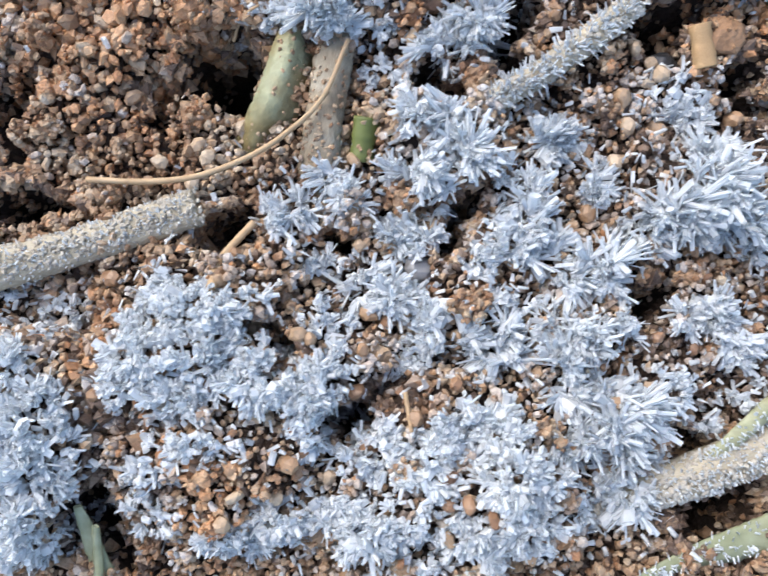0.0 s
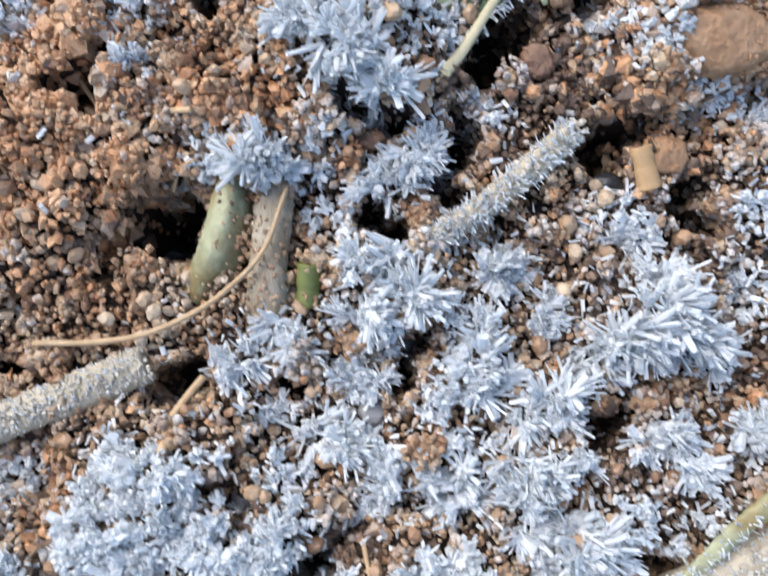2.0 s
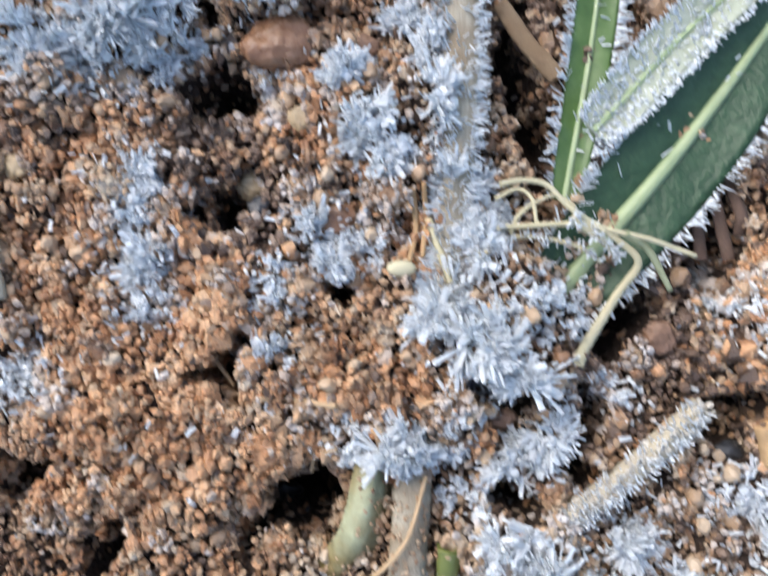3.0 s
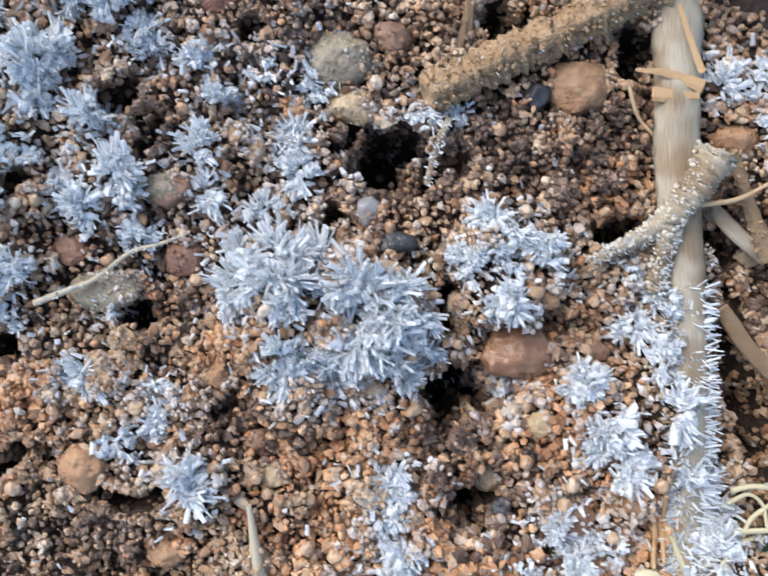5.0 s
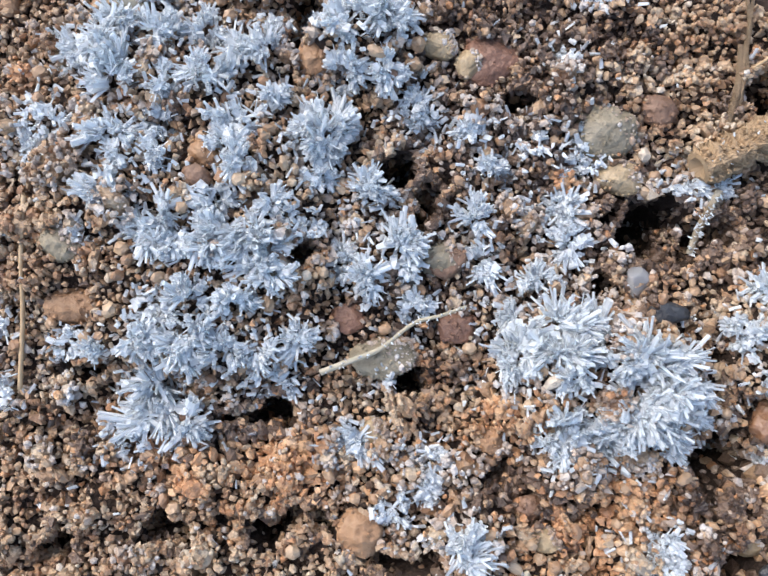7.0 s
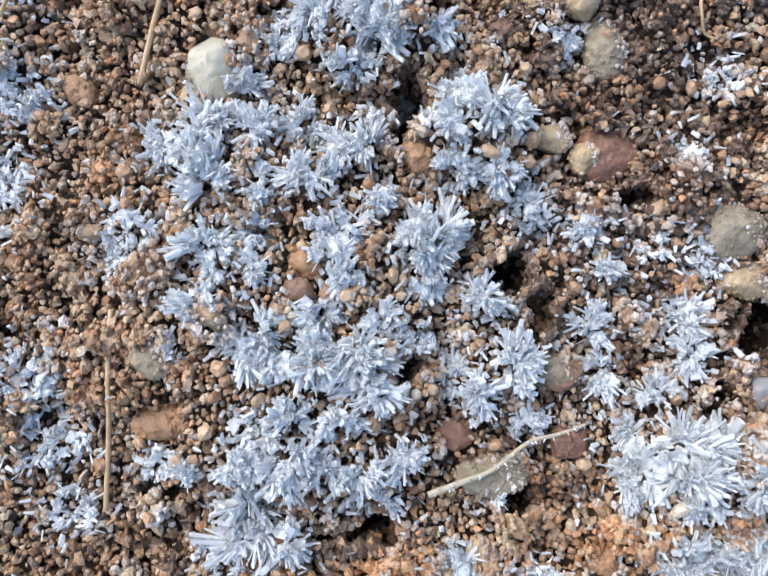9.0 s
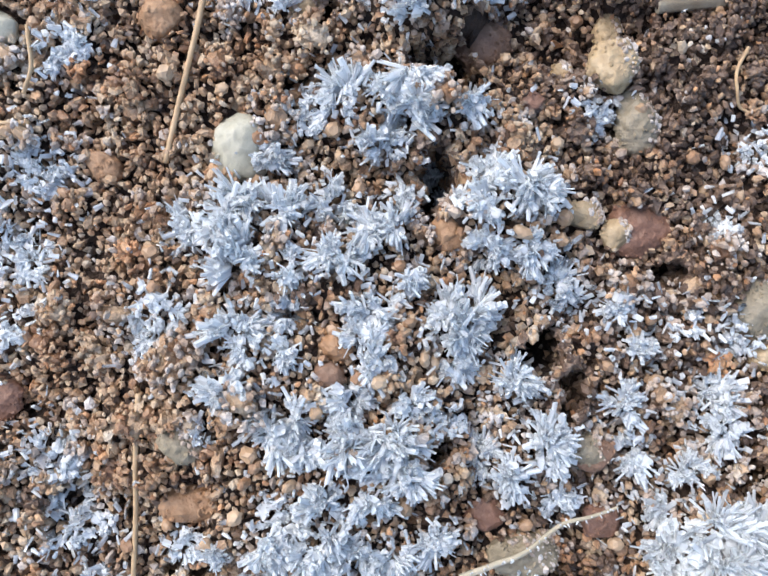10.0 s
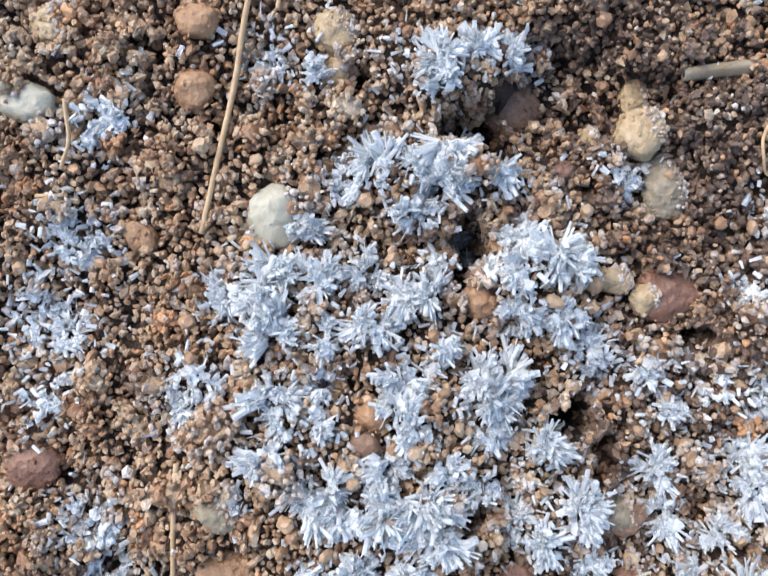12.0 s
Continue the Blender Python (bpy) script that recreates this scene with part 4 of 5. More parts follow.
stick("dry_stalk", [(51.1, -48.1, -2.0), (51.0, -52.2, 0.2), (50.7, -56.2, 0.5), (50.6, -59.2, 0.5), (50.5, -62.7, -0.8)], 1.04, 1.32, STALK, "grey fibrous dry stalk half covered by sand", flat=0.5, rough=0.05, crust=6)
stick("root_fibre", [(35.2, -63.2, 0.2), (39.2, -63.0, 0.5), (42.5, -62.4, 0.8), (45.5, -61.1, 1.2), (48.0, -59.4, 1.5), (50.5, -56.6, 1.8), (51.8, -52.4, 1.2)], 0.24, 0.18, FIBRE, "thin curved tan root fibre over brown sand")
stick("root_fibre", [(44.8, -69.7, 0.6), (45.0, -67.5, 0.6), (46.7, -65.0, 0.6)], 0.31, 0.24, FIBRE, "short hooked tan root fibre beside frost")
stick("shoot", [(53.5, -57.3, 0.6), (53.3, -60.1, -0.1)], 0.83, 0.76, GREEN, "short olive green stem stub among frost")
stick("straw", [(70.5, -82.6, -2.2), (73.4, -81.3, -1.5), (78.1, -79.2, -0.7), (83.7, -76.1, 0.0), (88.8, -72.9, 0.8)], 1.39, 1.46, STRAW, "thick pale straw crusted with fine frost", frost=7, length=0.5, crust=12)
stick("shoot", [(78.4, -78.2, 0.2), (80.1, -76.1, 0.8), (82.9, -72.9, 1.4), (87.6, -69.2, 2.0)], 0.49, 0.80, STEM, "pale green shoot leaning over frosted sand", flat=0.6, frost=2, length=0.5)
stick("grass", [(74.1, -86.6, 0.2), (77.7, -84.8, -0.1), (81.1, -83.5, -0.3), (85.1, -82.1, -0.6)], 0.17, 1.53, PALELEAF, "olive grass blade lying flat on dark soil", flat=0.35, frost=2, length=0.5)
stick("grass", [(87.0, -76.5, 1.5), (86.2, -80.0, 0.8), (84.5, -86.5, 0.0)], 0.90, 1.18, PALELEAF, "pale frosted grass blade over dark soil", flat=0.3, frost=7, length=0.6)
stick("sprout", [(37.2, -84.6, 1.2), (37.8, -86.8, 0.1), (38.8, -90.2, -1.0)], 0.28, 0.90, PALELEAF, "small pale green pointed sprout in a dark gap", flat=0.5)
stick("sprout", [(38.6, -85.7, 1.4), (38.5, -87.6, 0.2), (38.7, -89.9, -1.0)], 0.24, 0.42, PALELEAF, "small pale green pointed sprout in a dark gap", flat=0.6)
stick("wood_splinter", [(75.3, -48.7, 0.4), (76.2, -51.4, -0.2)], 0.66, 0.72, CHIP, "short golden wood stub stuck in the sand")
stick("dry_stalk", [(53.4, 5.9, 0.8), (53.2, -2.0, 0.9), (53.1, -9.5, 1.0), (53.7, -18.8, 1.1), (53.8, -26.2, 1.3), (53.4, -33.4, 1.4), (53.0, -38.8, 1.5), (52.7, -41.0, 1.6)], 1.75, 1.0, STALK, "long flat grey dry stalk with frost along its edges", flat=0.45, frost=6, length=1.1, start=0.4, edges=True, rough=0.04)
stick("branch", [(34.1, -2.8, 0.8), (39.2, -0.2, 0.9), (44.8, 2.4, 1.0), (50.5, 5.2, 1.1), (56.9, 8.4, 1.2)], 1.32, 1.74, BARK, "light brown broken branch with rough bark and frosted end", frost=0.4, length=0.35, crust=7, rough=0.19)
stick("wood_splinter", [(49.7, -0.9, 1.6), (52.1, -1.2, 1.6), (54.8, -2.2, 1.6)], 0.10, 0.45, CHIP, "yellow wood splinter resting on a dry stalk", flat=0.4, split=True)
stick("wood_splinter", [(51.0, -2.8, 1.5), (54.5, -2.9, 1.5)], 0.56, 0.31, CHIP, "yellow wood splinter resting on a dry stalk", flat=0.3, split=True)
stick("wood_splinter", [(52.9, 3.9, 2.0), (53.8, 1.0, 2.0), (54.6, -1.2, 2.0)], 0.17, 0.31, CHIP, "yellow wood splinter resting on a dry stalk", flat=0.4, split=True)
stick("straw", [(57.4, -6.8, 0.8), (58.7, -11.3, 0.8), (60.0, -15.3, 0.8)], 0.62, 0.90, BARK, "broken tan straw piece beside a dry stalk", flat=0.4, split=True, crust=3)
stick("straw", [(55.3, -10.5, 0.3), (57.8, -13.0, 0.3), (60.3, -15.1, 0.3)], 0.49, 0.69, STALK, "split grey straw strip beside a dry stalk", flat=0.4)
stick("root", [(55.3, -7.4, 2.2), (53.5, -10.2, 2.0), (51.5, -12.4, 1.7), (48.8, -14.0, 1.4), (46.5, -15.1, 1.2)], 1.45, 0.3, STALK, "forked tan root with frosty crust over a stalk", frost=2.2, length=0.35, crust=14, rough=0.14)
stick("root", [(52.2, -11.8, 1.9), (51.6, -14.6, 1.5), (51.0, -17.6, 1.0)], 1.0, 0.7, STALK, "frost-crusted tan root branch beside a stalk", frost=2.2, length=0.35, crust=14, rough=0.14)
stick("root_fibre", [(52.9, -11.2, 2.0), (55.5, -11.0, 2.0), (57.4, -10.6, 2.0), (59.6, -9.5, 2.0)], 0.24, 0.14, FIBRE, "thin tan root fibre over a dry stalk")
stick("straw", [(56.8, -18.8, 0.0), (58.6, -21.5, 0.0), (61.0, -24.2, 0.0)], 0.56, 0.69, BARK, "short tan straw piece in dark soil", flat=0.6)
stick("straw", [(20.7, -33.3, 0.6), (21.1, -36.1, 0.4), (21.8, -40.9, 0.2)], 0.21, 0.62, STRAW, "thin pale straw piece half sunk in sand")
stick("twig", [(5.1, -18.3, 1.0), (7.4, -17.4, 1.1), (9.6, -16.5, 1.2), (12.1, -14.6, 1.2), (14.2, -14.0, 1.3), (16.1, -13.3, 1.4)], 0.24, 0.10, STRAW, "thin curved pale twig lying across small stones", frost=0.7, length=0.25)
stick("root_fibre", [(37.5, 7.0, 0.6), (37.0, 2.9, 0.4), (36.4, 0.5, 0.2)], 0.21, 0.35, BARK, "thin orange root fibre on sand")
stick("root_fibre", [(35.8, -4.3, -0.2), (34.8, -6.9, -0.9), (34.2, -9.1, -1.5)], 0.31, 0.24, STALK, "thin frosty root fibre hanging in a gap", frost=3, length=0.35)
stick("root_fibre", [(49.5, -1.8, -1.0), (50.3, -3.8, -1.0), (51.8, -5.5, -1.0)], 0.17, 0.14, FIBRE, "thin pale root fibre on dark sand")
stick("dry_grass", [(-11.3, 30.3, -0.6), (-12.4, 25.3, -0.5), (-13.4, 19.7, -0.5), (-15.3, 10.6, -0.4)], 0.28, 0.21, FIBRE, "long thin reddish dry grass stem on sand")
stick("dry_grass", [(-16.8, -5.2, -1.2), (-17.3, -11.2, -1.2), (-18.0, -19.7, -1.2)], 0.21, 0.21, FIBRE, "long thin reddish dry grass stem on sand")
stick("root_fibre", [(-9.6, 29.7, -0.8), (-9.9, 26.5, -0.8)], 0.21, 0.17, FIBRE, "short thin dry fibre on sand")
stick("root_fibre", [(-25.0, 20.2, -1.6), (-24.6, 17.1, -1.6), (-25.0, 15.3, -1.6)], 0.17, 0.14, FIBRE, "short thin dry fibre on sand")
stick("root_fibre", [(-26.9, 13.3, -1.6), (-24.7, 13.3, -1.6)], 0.17, 0.14, FIBRE, "short thin dry fibre on sand")
stick("twig", [(19.7, 22.3, -1.2), (22.8, 22.7, -1.2), (28.7, 23.2, -1.2)], 0.45, 0.62, STALK, "grey dry twig lying on dark sand")
stick("root_fibre", [(25.9, 19.1, -0.8), (24.9, 17.0, -0.8), (25.2, 15.2, -0.8), (26.1, 14.5, -0.8)], 0.14, 0.10, FIBRE, "short thin dry fibre on sand")
stick("root_fibre", [(40.4, -47.4, -0.6), (42.6, -47.5, -0.6), (45.7, -47.7, -0.6)], 0.21, 0.21, FIBRE, "short pale fibre over a small hole")
stick("root_fibre", [(36.8, -45.0, -1.5), (38.1, -46.7, -1.5)], 0.21, 0.17, FIBRE, "short pale fibre over a small hole")
stick("root_fibre", [(43.8, -52.6, -0.8), (44.2, -51.4, -0.8), (45.7, -50.7, -0.8)], 0.14, 0.10, FIBRE, "thin brown fibre in a hole")
stick("root_fibre", [(57.7, -75.1, 2.6), (58.3, -77.5, 2.6)], 0.17, 0.14, FIBRE, "short pale fibre among frost needles")
stick("dry_grass", [(56.6, -32.4, 1.5), (58.1, -32.1, 1.6), (59.8, -32.4, 1.7), (61.5, -34.1, 1.9), (63.8, -35.4, 2.0), (66.8, -36.1, 2.1), (69.9, -37.2, 2.2)], 0.24, 0.17, DRYGRASS, "thin curled dry grass fibre over a green leaf")
stick("dry_grass", [(55.6, -35.5, 1.6), (58.4, -35.3, 1.8), (62.4, -35.1, 2.0), (63.7, -35.7, 2.2)], 0.21, 0.17, DRYGRASS, "thin curled dry grass fibre over a green leaf")
stick("dry_grass", [(63.1, -35.2, 2.2), (65.0, -36.4, 1.8), (66.2, -37.7, 1.5), (64.9, -39.8, 1.1), (63.3, -42.5, 0.8), (61.9, -44.6, 0.4)], 0.21, 0.42, DRYGRASS, "bent pale dry grass blade beside a green leaf", flat=0.5)
stick("dry_grass", [(65.1, -35.7, 2.0), (66.9, -36.8, 1.5), (68.6, -39.5, 1.0)], 0.31, 0.21, PALELEAF, "thin green grass tip beside a leaf")
stick("dry_grass", [(57.3, -35.8, 1.6), (58.1, -34.3, 1.7), (60.3, -33.1, 1.7), (61.8, -33.9, 1.8)], 0.17, 0.14, DRYGRASS, "thin curled dry grass fibre over a green leaf")
stick("dry_grass", [(55.1, -37.5, 1.4), (57.5, -36.1, 1.4), (59.9, -36.1, 1.5), (62.2, -36.7, 1.6), (63.6, -37.7, 1.6)], 0.17, 0.14, DRYGRASS, "thin curled dry grass fibre over a green leaf", frost=3, length=0.5)
stick("dry_grass", [(56.3, -33.4, 1.4), (57.8, -32.7, 1.5), (58.8, -33.4, 1.7), (59.1, -35.1, 1.8)], 0.17, 0.14, DRYGRASS, "thin curled dry grass fibre over a green leaf")
stick("dry_grass", [(61.4, -34.7, 2.0), (63.5, -36.1, 1.8), (64.9, -37.4, 1.6)], 0.35, 0.24, DRYGRASS, "frosted dry grass fibre over a green leaf", frost=5, length=0.6)
stick("dry_grass", [(51.7, -34.9, 1.8), (52.4, -36.9, 1.7), (53.2, -39.3, 1.6)], 0.28, 0.21, DRYGRASS, "split pale grass fibre beside a dry stalk")
stick("dry_grass", [(50.5, -32.8, 1.4), (50.9, -35.5, 1.2), (50.4, -37.9, 1.0)], 0.24, 0.17, CHIP, "split tan grass fibre beside a dry stalk")
stick("dry_grass", [(51.3, -32.5, 1.5), (51.5, -34.8, 1.2), (51.3, -37.6, 1.0)], 0.21, 0.17, CHIP, "split tan grass fibre beside a dry stalk")
stick("bark_strip", [(72.1, -30.0, -1.0), (72.9, -33.5, -1.0), (73.7, -37.1, -1.0)], 0.56, 0.49, DARKBARK, "dark brown bark strip in a soil gap", flat=0.5)
stick("bark_strip", [(73.3, -29.7, -1.0), (74.0, -32.8, -1.0), (74.4, -35.2, -1.0)], 0.42, 0.42, DARKBARK, "dark brown bark strip in a soil gap", flat=0.5)
stick("bark_strip", [(71.0, -31.3, -1.4), (71.5, -34.1, -1.4), (71.8, -37.1, -1.4)], 0.42, 0.49, DARKBARK, "dark brown bark strip in a soil gap", flat=0.5)
stick("root_fibre", [(37.9, 11.3, 0.8), (38.3, 8.3, 0.5), (37.6, 5.3, 0.3), (37.2, 0.9, -0.0)], 0.17, 0.28, BARK, "frayed thin orange root fibre on sand")
stick("root_fibre", [(38.6, 11.3, 0.8), (38.1, 7.5, 0.6), (37.8, 4.8, 0.5), (37.5, 3.7, 0.3)], 0.14, 0.14, BARK, "frayed thin orange root fibre on sand")
stick("root_fibre", [(40.9, 7.1, 0.6), (39.7, 6.0, 0.6), (38.2, 5.0, 0.6)], 0.14, 0.10, FIBRE, "thin pale hooked fibre hanging over a dark gap")
stick("straw", [(15.4, 32.0, -0.4), (15.5, 27.7, -1.0)], 0.6, 0.7, STRAW, "short tan straw stub on dark sand")
stick("dry_grass", [(27.2, 31.0, 0.8), (27.9, 26.9, 0.8), (27.6, 24.7, 0.6), (28.3, 20.1, 0.3)], 0.28, 0.22, PALELEAF, "pale green grass stem across a dry twig")
stick("husk", [(27.4, 30.6, 0.4), (27.1, 28.2, 0.5), (26.9, 25.6, 0.3)], 0.35, 0.7, CHIP, "papery tan husk beside a grass stem", flat=0.35)
leaf([(77.0, -18.9, 1.0), (72.9, -24.9, 0.6), (68.7, -30.6, 0.1), (64.6, -35.6, -0.4), (60.8, -40.2, -0.8)], 3.65, LEAF, "broad dark green leaf with pale midrib and frosted edge", thick=0.2)
leaf([(64.5, -9.7, 1.8), (63.7, -17.0, 1.3), (62.9, -24.0, 0.7), (61.4, -33.2, 0.2)], 1.53, BRIGHTLEAF, "narrow bright green leaf with frosted edges")
leaf([(77.0, -14.4, 2.4), (72.9, -18.3, 2.0), (68.9, -22.1, 1.7), (65.5, -25.9, 1.4), (63.2, -28.4, 1.0)], 1.88, FELT, "pale green leaf blade furred with frost", fur=4)
pebble(27.4, 0.3, 2.60, 2.26, "olive")
pebble(45.8, -1.6, 2.15, 2.15, "orange")
pebble(14.7, -10.0, 1.39, 1.22, "brown")
pebble(29.6, -11.3, 0.90, 1.04, "clear")
pebble(43.0, -18.0, 0.97, 0.76, "orange")
pebble(41.1, -22.1, 2.50, 1.81, "amber")
pebble(8.1, -30.8, 1.56, 1.56, "orange")
pebble(9.1, -23.0, 1.11, 0.97, "tan")
pebble(21.3, -28.9, 1.04, 0.97, "brown")
pebble(45.1, -34.8, 1.74, 1.22, "amber")
pebble(18.2, -23.6, 0.97, 0.97, "orange")
pebble(9.8, -17.5, 2.50, 1.56, "olive")
pebble(42.7, -27.7, 1.04, 1.04, "tan")
pebble(39.0, -32.1, 1.22, 1.11, "tan")
pebble(58.4, -5.7, 1.67, 1.18, "orange")
pebble(47.1, -22.1, 1.04, 0.87, "brown")
pebble(14.2, -37.2, 1.39, 1.25, "orange")
pebble(22.5, -31.3, 0.97, 0.90, "tan")
pebble(15.6, -15.0, 1.39, 1.22, "red")
pebble(28.5, -3.2, 1.74, 1.25, "tan")
pebble(11.3, -16.6, 0.90, 0.76, "tan")
pebble(31.5, 2.2, 1.39, 1.25, "brown")
pebble(29.9, -17.6, 0.76, 0.69, "tan")
pebble(-10.3, 11.9, 1.91, 2.36, "cream")
pebble(-19.9, 10.4, 1.11, 0.97, "orange")
pebble(4.4, 5.9, 1.22, 1.32, "orange")
pebble(18.1, 6.1, 2.15, 1.91, "red")
pebble(16.6, 5.8, 1.04, 1.11, "tan")
pebble(14.2, 7.2, 1.39, 1.04, "tan")
pebble(16.3, 17.7, 1.67, 2.01, "tan")
pebble(18.3, 13.8, 1.46, 2.29, "olive")
pebble(14.4, -9.7, 1.46, 1.32, "olive")
pebble(7.1, -14.2, 1.25, 1.04, "red")
pebble(-14.1, -8.6, 1.56, 1.39, "olive")
pebble(-13.8, -13.4, 2.08, 1.32, "orange")
pebble(-3.4, -2.0, 1.18, 0.83, "orange")
pebble(-3.9, -3.9, 1.04, 0.90, "brown")
pebble(-28.1, 20.1, 1.94, 1.32, "cream")
pebble(-15.9, 21.0, 1.39, 1.46, "orange")
pebble(-6.0, 25.2, 1.67, 1.46, "tan")
pebble(-5.7, 22.4, 1.18, 1.11, "tan")
pebble(-27.9, -6.0, 1.94, 1.60, "red")
pebble(-15.7, 25.7, 1.46, 1.11, "orange")
pebble(-20.2, 10.8, 0.97, 0.90, "orange")
pebble(7.3, 20.3, 2.15, 1.94, "brown")
pebble(16.9, 21.3, 1.04, 1.60, "tan")
pebble(10.4, 15.2, 0.76, 0.69, "red")
pebble(13.3, 18.0, 0.83, 0.76, "tan")
pebble(18.2, 13.9, 1.32, 1.53, "olive")
pebble(-26.2, 25.6, 1.25, 1.39, "tan")
pebble(73.0, -49.6, 1.32, 1.32, "brown")
pebble(58.0, -67.1, 0.97, 0.97, "clear")
pebble(57.0, -48.6, 1.04, 0.76, "brown")
pebble(68.5, -42.8, 1.32, 1.18, "brown")
pebble(73.3, -49.1, 1.04, 1.18, "brown")
pebble(77.3, -49.2, 1.39, 1.25, "orange")
pebble(60.0, -14.7, 1.04, 0.76, "tan")
pebble(42.6, -2.4, 0.90, 1.04, "slate")
pebble(50.4, 1.3, 1.25, 2.15, "slate")
pebble(31.4, -13.8, 1.60, 0.83, "slate")
pebble(36.9, -34.3, 0.97, 1.60, "slate")
pebble(39.7, -34.0, 0.83, 0.76, "slate")
pebble(40.5, -56.4, 1.39, 1.04, "slate")
pebble(73.8, -50.8, 1.04, 0.69, "slate")
pebble(37.5, -33.7, 0.83, 1.53, "slate")
pebble(72.3, -49.1, 1.25, 1.04, "slate")
pebble(66.1, -42.9, 1.18, 1.04, "slate")
pebble(79.3, -41.6, 3.4, 2.3, "orange", out=-0.8)
ice_drop(63.6, -16.3, 3.0, 1.5, 1.2)
seed(50.1, -38.4, 1.0, 0.55)


# sand: stretches of orange soil, tan soil, and frosted grains
PATCHES, DARK_PATCHES = [], []


def orange_patch(x, y, rx, ry):
    PATCHES.append((x, y, rx, ry))


# an oval in which most grains are dark brown
def dark_patch(x, y, rx, ry):
    DARK_PATCHES.append((x, y, rx, ry))


orange_patch(33.8, -38.9, 11.8, 11.5)
orange_patch(43.5, -29.6, 5.2, 7.6)
orange_patch(25.4, -28.2, 5.6, 4.9)
orange_patch(33.0, -47.3, 11.5, 11.5)
orange_patch(47.8, -47.0, 5.9, 3.8)
orange_patch(41.8, -39.4, 6.9, 4.2)
orange_patch(79.8, -44.2, 6.9, 3.8)
orange_patch(71.8, -54.1, 2.1, 2.1)
orange_patch(38.9, -76.5, 4.2, 4.5)
orange_patch(44.6, -83.8, 4.5, 3.1)
orange_patch(76.5, -51.1, 3.1, 2.1)
orange_patch(28.0, -26.8, 5.2, 3.1)
orange_patch(19.5, -22.7, 3.8, 3.1)
orange_patch(2.9, -25.3, 12.2, 3.1)
orange_patch(47.8, -33.0, 4.2, 4.9)
orange_patch(50.4, -35.6, 2.8, 3.5)
orange_patch(27.7, -28.3, 4.5, 3.1)
orange_patch(46.9, -9.0, 5.2, 2.1)
orange_patch(77.2, -40.2, 5.9, 5.9)
orange_patch(70.5, -43.8, 5.2, 2.1)
dark_patch(76.8, -55.2, 6.9, 5.6)
dark_patch(80.0, -73.3, 5.2, 4.2)
dark_patch(83.8, -59.2, 4.2, 5.6)
dark_patch(21.4, 1.5, 8.7, 10.4)
dark_patch(12.6, -12.5, 5.6, 5.6)
dark_patch(18.6, 18.5, 9.0, 9.0)
dark_patch(18.6, 5.5, 6.9, 8.7)
dark_patch(13.3, 25.2, 5.6, 4.2)
dark_patch(21.5, 6.5, 6.9, 6.9)
dark_patch(43.1, -7.1, 9.0, 4.5)
dark_patch(32.9, -8.6, 5.6, 3.1)
dark_patch(21.1, -27.5, 5.6, 3.1)
dark_patch(36.6, -28.4, 5.2, 4.5)
dark_patch(12.7, -5.7, 2.4, 5.6)
dark_patch(57.1, -14.3, 4.2, 10.4)
dark_patch(9.2, -36.0, 6.9, 2.8)
dark_patch(24.8, -11.3, 3.5, 2.1)
dark_patch(38.7, -80.4, 4.2, 5.2)
dark_patch(55.6, -75.6, 3.1, 3.8)
dark_patch(76.6, -72.3, 4.2, 4.5)
dark_patch(80.1, -81.5, 5.2, 3.5)
dark_patch(40.7, -34.3, 5.6, 4.2)
dark_patch(65.5, -43.9, 4.2, 6.9)
dark_patch(59.3, -17.3, 3.8, 5.2)
dark_patch(29.9, -7.1, 5.2, 4.2)
dark_patch(-0.2, -22.2, 5.6, 2.1)
dark_patch(68.6, -44.5, 5.2, 5.6)
dark_patch(70.9, -33.0, 3.1, 6.9)
dark_patch(22.2, 11.5, 8.0, 16.7)
dark_patch(13.7, -7.9, 2.4, 6.9)
dark_patch(26.8, -7.9, 5.2, 5.2)


def share(spots, x, y):
    """From 0 to 1: how far inside the given ovals a place is."""
    most = np.zeros_like(x)
    for px, py, rx, ry in spots:
        most = np.maximum(most, np.exp(-((((x - px) / rx) ** 2 + ((y - py) / ry) ** 2) ** 1.5)))
    return most


def scatter(pitch, r, jitter=0.5):
    gx, gy = np.meshgrid(np.arange(-36, 92, pitch), np.arange(-96, 36, pitch))
    x = (gx + r.uniform(-jitter, jitter, gx.shape) * pitch).ravel()
    y = (gy + r.uniform(-jitter, jitter, gx.shape) * pitch).ravel()
    keep = near_way(x, y)
    return x[keep], y[keep]


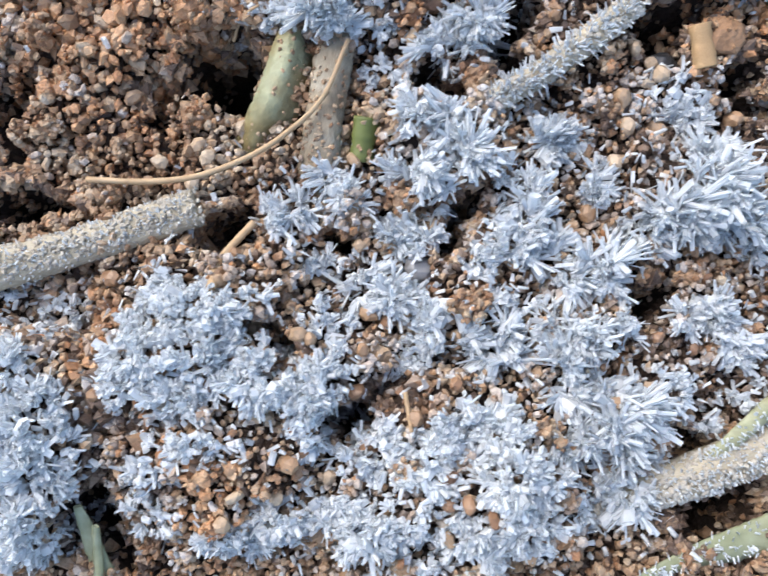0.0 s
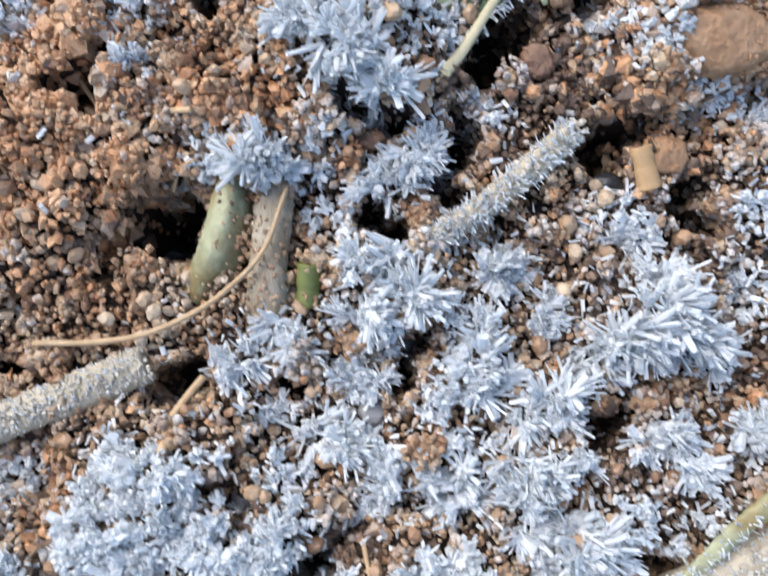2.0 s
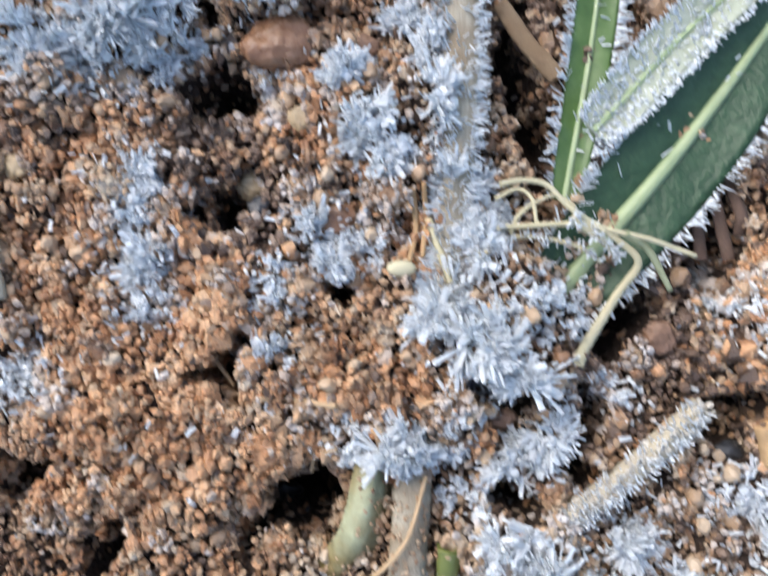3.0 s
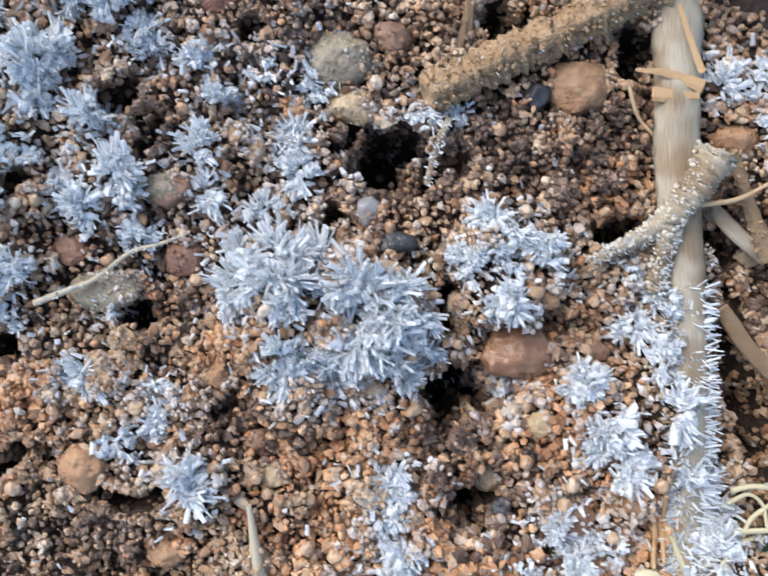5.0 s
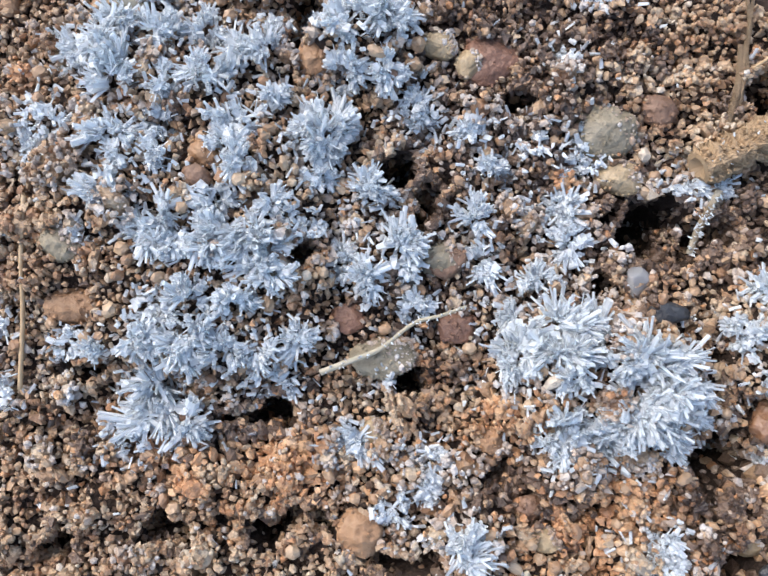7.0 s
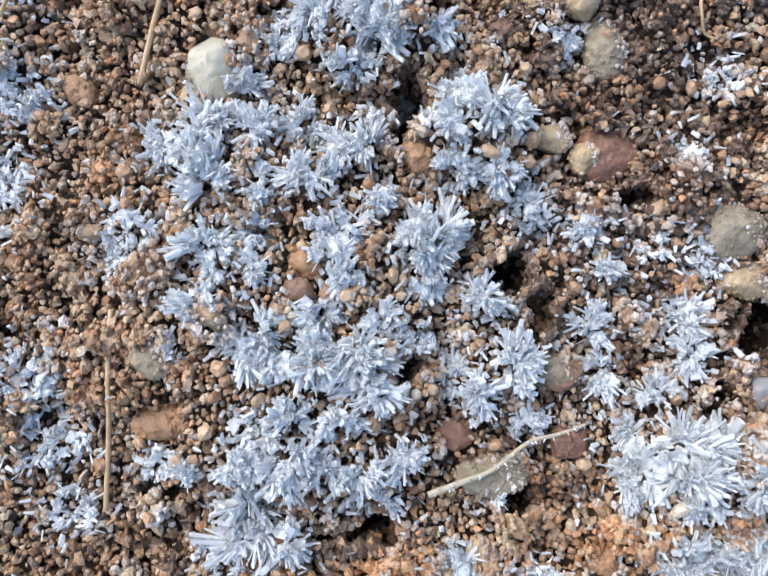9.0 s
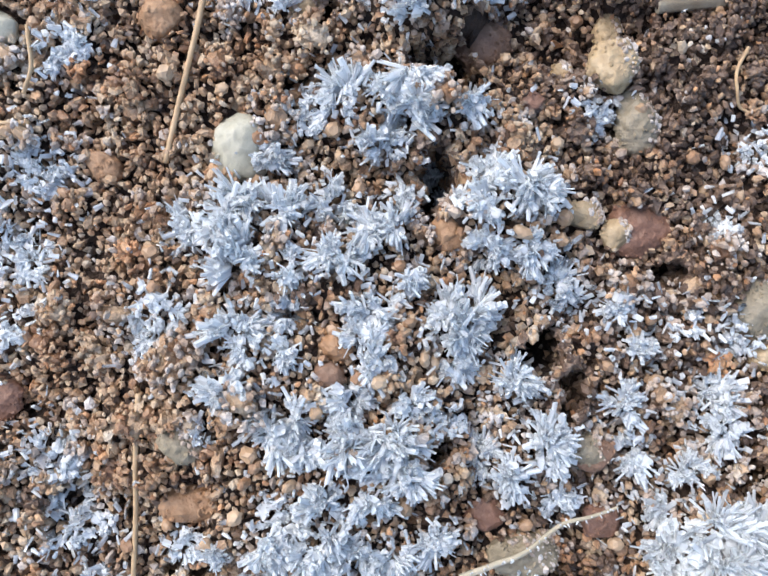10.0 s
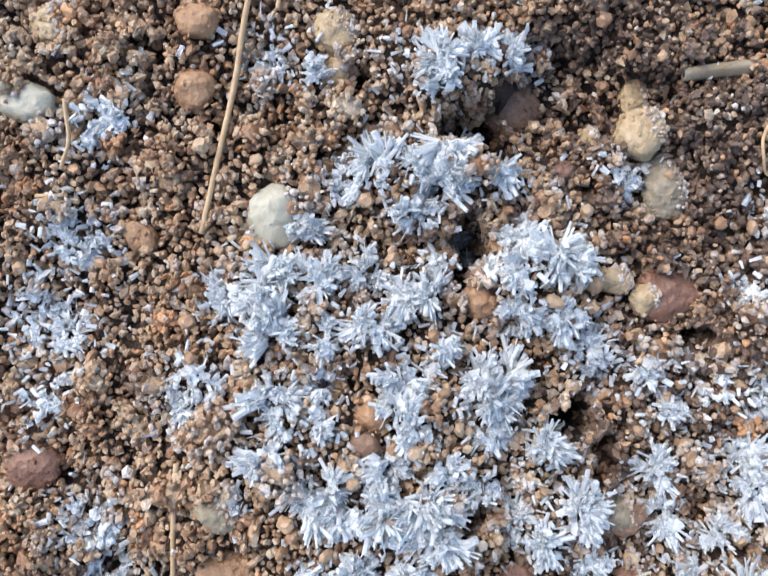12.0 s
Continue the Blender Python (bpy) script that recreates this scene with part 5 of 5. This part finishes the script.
def sand_layer(name, proto, pitch, low_size, high_size, low_z, high_z, keep, r):
    x, y = scatter(pitch, r, 0.6)
    # deep holes get no grains, so the sheet's painted shade shows there
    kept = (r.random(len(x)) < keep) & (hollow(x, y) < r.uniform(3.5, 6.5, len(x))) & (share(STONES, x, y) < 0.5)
    x, y = x[kept], y[kept]
    size = np.clip(0.5 * (low_size + high_size) * np.exp(r.normal(0, 0.28, len(x))), 0.6 * low_size, 1.5 * high_size) * (1 + 0.2 * wobble(x, y, 5)) * (1 + 0.4 * share(PATCHES, x, y))
    z = height(x, y) + r.uniform(low_z, high_z, len(x)) - 0.5 * share(FROSTED, x, y)
    slope = np.hypot(height(x + 0.4, y) - height(x - 0.4, y), height(x, y + 0.4) - height(x, y - 0.4)) / 0.8
    steep = np.repeat(np.arange(len(x)), np.clip((slope - 0.6) * 1.2, 0, 6).astype(int))  # more grains on steep walls
    ex, ey = x[steep] + r.uniform(-0.4, 0.4, len(steep)), y[steep] + r.uniform(-0.4, 0.4, len(steep))
    x, y, size = np.r_[x, ex], np.r_[y, ey], np.r_[size, size[steep]]
    z = np.r_[z, height(ex, ey)]
    s, f = grain_shapes(proto, len(x), r, 0.48)
    sort = sorts(x, y, r)
    if high_z < 0:  # many of the lower grains turn dark: gap shade put into their colour
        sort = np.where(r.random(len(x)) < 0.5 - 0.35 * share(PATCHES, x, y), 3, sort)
    by_kind(name, s, f, np.stack([x, y, z], -1), size, sort)


def sorts(x, y, r, icy=0.02):
    """0 tan, 1 frosted, 2 orange, 3 darker: which kind of soil lies at each place."""
    near = share([(px, py, 1.6 * a + 1, 1.6 * b + 1) for px, py, a, b in FROSTED], x, y)
    white = r.random(len(x)) < icy + 0.3 * share(FROSTED, x, y) + 0.3 * near
    warm = r.random(len(x)) < (0.06 + 0.85 * share(PATCHES, x, y)) * (1 - 0.8 * share(FROSTED, x, y))
    damp = r.random(len(x)) < 0.03 + 0.72 * share(DARK_PATCHES, x, y)
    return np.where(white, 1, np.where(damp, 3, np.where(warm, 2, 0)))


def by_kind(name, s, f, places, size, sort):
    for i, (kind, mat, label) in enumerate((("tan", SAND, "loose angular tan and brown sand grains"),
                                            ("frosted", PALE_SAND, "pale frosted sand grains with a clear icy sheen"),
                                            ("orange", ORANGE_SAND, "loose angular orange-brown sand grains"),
                                            ("damp", DARK_SHADE_SAND, "dark brown sand grains, also standing for shade between grains"))):
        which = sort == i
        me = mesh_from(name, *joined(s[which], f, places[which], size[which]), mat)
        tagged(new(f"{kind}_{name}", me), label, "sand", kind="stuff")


def sand_crumbs(r):
    """Crumbs of soil: small grains held together in lumps."""
    x, y = scatter(1.95, r, 0.7)
    kept = (r.random(len(x)) < 0.5 + 0.4 * wobble(x, y, 7) + 0.35 * share(PATCHES, x, y)) & (hollow(x, y) < 3) & (share(STONES, x, y) < 0.3) & (share(FROSTED, x, y) < r.uniform(0.05, 0.75, len(x)))
    x, y = x[kept], y[kept]
    n = len(x)
    radius = np.clip(0.74 * np.exp(r.normal(0, 0.38, n)), 0.4, 1.7)
    sort = sorts(x, y, r, 0.04)
    near = share([(px, py, 1.6 * a + 1, 1.6 * b + 1) for px, py, a, b in FROSTED], x, y)
    sort = np.where(r.random(n) < 0.65 * near, 1, sort)
    count = (8 + 17 * radius ** 2).astype(int)
    pick = np.repeat(np.arange(n), count)
    m = len(pick)
    way = r.normal(size=(m, 3))
    way[:, 2] = np.abs(way[:, 2]) * 0.9 - 0.15
    way /= np.linalg.norm(way, axis=1)[:, None]
    centre = np.stack([x, y, height(x, y) + 0.3 * radius], -1)
    places = centre[pick] + way * radius[pick][:, None] * np.array([1, 1, 0.75]) * r.uniform(0.72, 1.12, (m, 1))
    s, f = grain_shapes(ICO1, m, r, 0.6)
    stray = np.where(r.random(m) < 0.88, sort[pick], r.integers(0, 3, m))
    core, cf = grain_shapes(ICO2, n, r, 0.62)
    by_kind("crumb_cores", core * np.array([1, 1, 0.8]), cf, centre, 0.72 * radius, np.where(sort == 1, 0, sort))
    by_kind("crumbs", s, f, places, np.clip(0.25 * np.exp(r.normal(0, 0.3, m)), 0.13, 0.5), stray)


def make_sand():
    r = np.random.default_rng(11)
    sand_layer("sand", ICO1, 0.5, 0.23, 0.43, -0.4, 0.2, 0.95, r)
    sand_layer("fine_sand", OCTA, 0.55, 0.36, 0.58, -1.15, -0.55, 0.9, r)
    sand_crumbs(r)


def frost_specks():
    """Single tiny crystals strewn between the larger tufts."""
    r = np.random.default_rng(21)
    x, y = scatter(0.6, r, 0.6)
    wide = [(px, py, 1.4 * a + 0.9, 1.4 * b + 0.9) for px, py, a, b in FROSTED]
    kept = (r.random(len(x)) < 0.02 + 0.25 * share(FROSTED, x, y) + 0.85 * share(wide, x, y)) & (share(STONES, x, y) < 0.5)
    x, y = x[kept], y[kept]
    n = len(x)
    z = height(x, y) + 0.15
    ways = r.normal(size=(n, 3)) + np.array([0, 0, 0.9])
    ways /= np.linalg.norm(ways, axis=1)[:, None]
    white = r.random(n) < 0.3
    for name, which, mat, label in (("frost_crystals", white, ICE, "tiny white frost crystals strewn over the sand"),
                                    ("clear_frost_crystals", ~white, CLEAR_ICE, "tiny clear ice crystals strewn over the sand")):
        k = which.sum()
        v, f = needles(np.stack([x, y, z], -1)[which], ways[which], r.uniform(0.35, 0.95, k), r.uniform(0.28, 0.5, k), r)
        tagged(new(name, ice_mesh(name, v, f, mat)), label, "frost", kind="stuff")


make_sand()
frost_specks()


# single coarse grains lying on the sand
def loose_grains():
    r = np.random.default_rng(77)
    shapes, f = grain_shapes(ICO2, 10, r, 0.8)
    meshes = [mesh_from("sand_grain", s * 0.55, f, GRAIN) for s in shapes]
    for i in range(300):
        ax, ay = PATH[i % len(PATH)]
        x, y = ax + r.uniform(-26, 26), ay + r.uniform(-20, 20)
        if share(STONES + FROSTED, np.array([x]), np.array([y]))[0] > 0.3:
            x += 2.5
        ob = part("sand_grain", meshes[i % 10], ground)
        ob.location = Vector((x, y, h1(x, y) + 0.35)) * MM
        ob.rotation_euler = tuple(r.uniform(0, 6.28, 3))
        ob.scale = (1, 1, 1) if i % 3 else (1.25, 1.25, 1.25)


loose_grains()
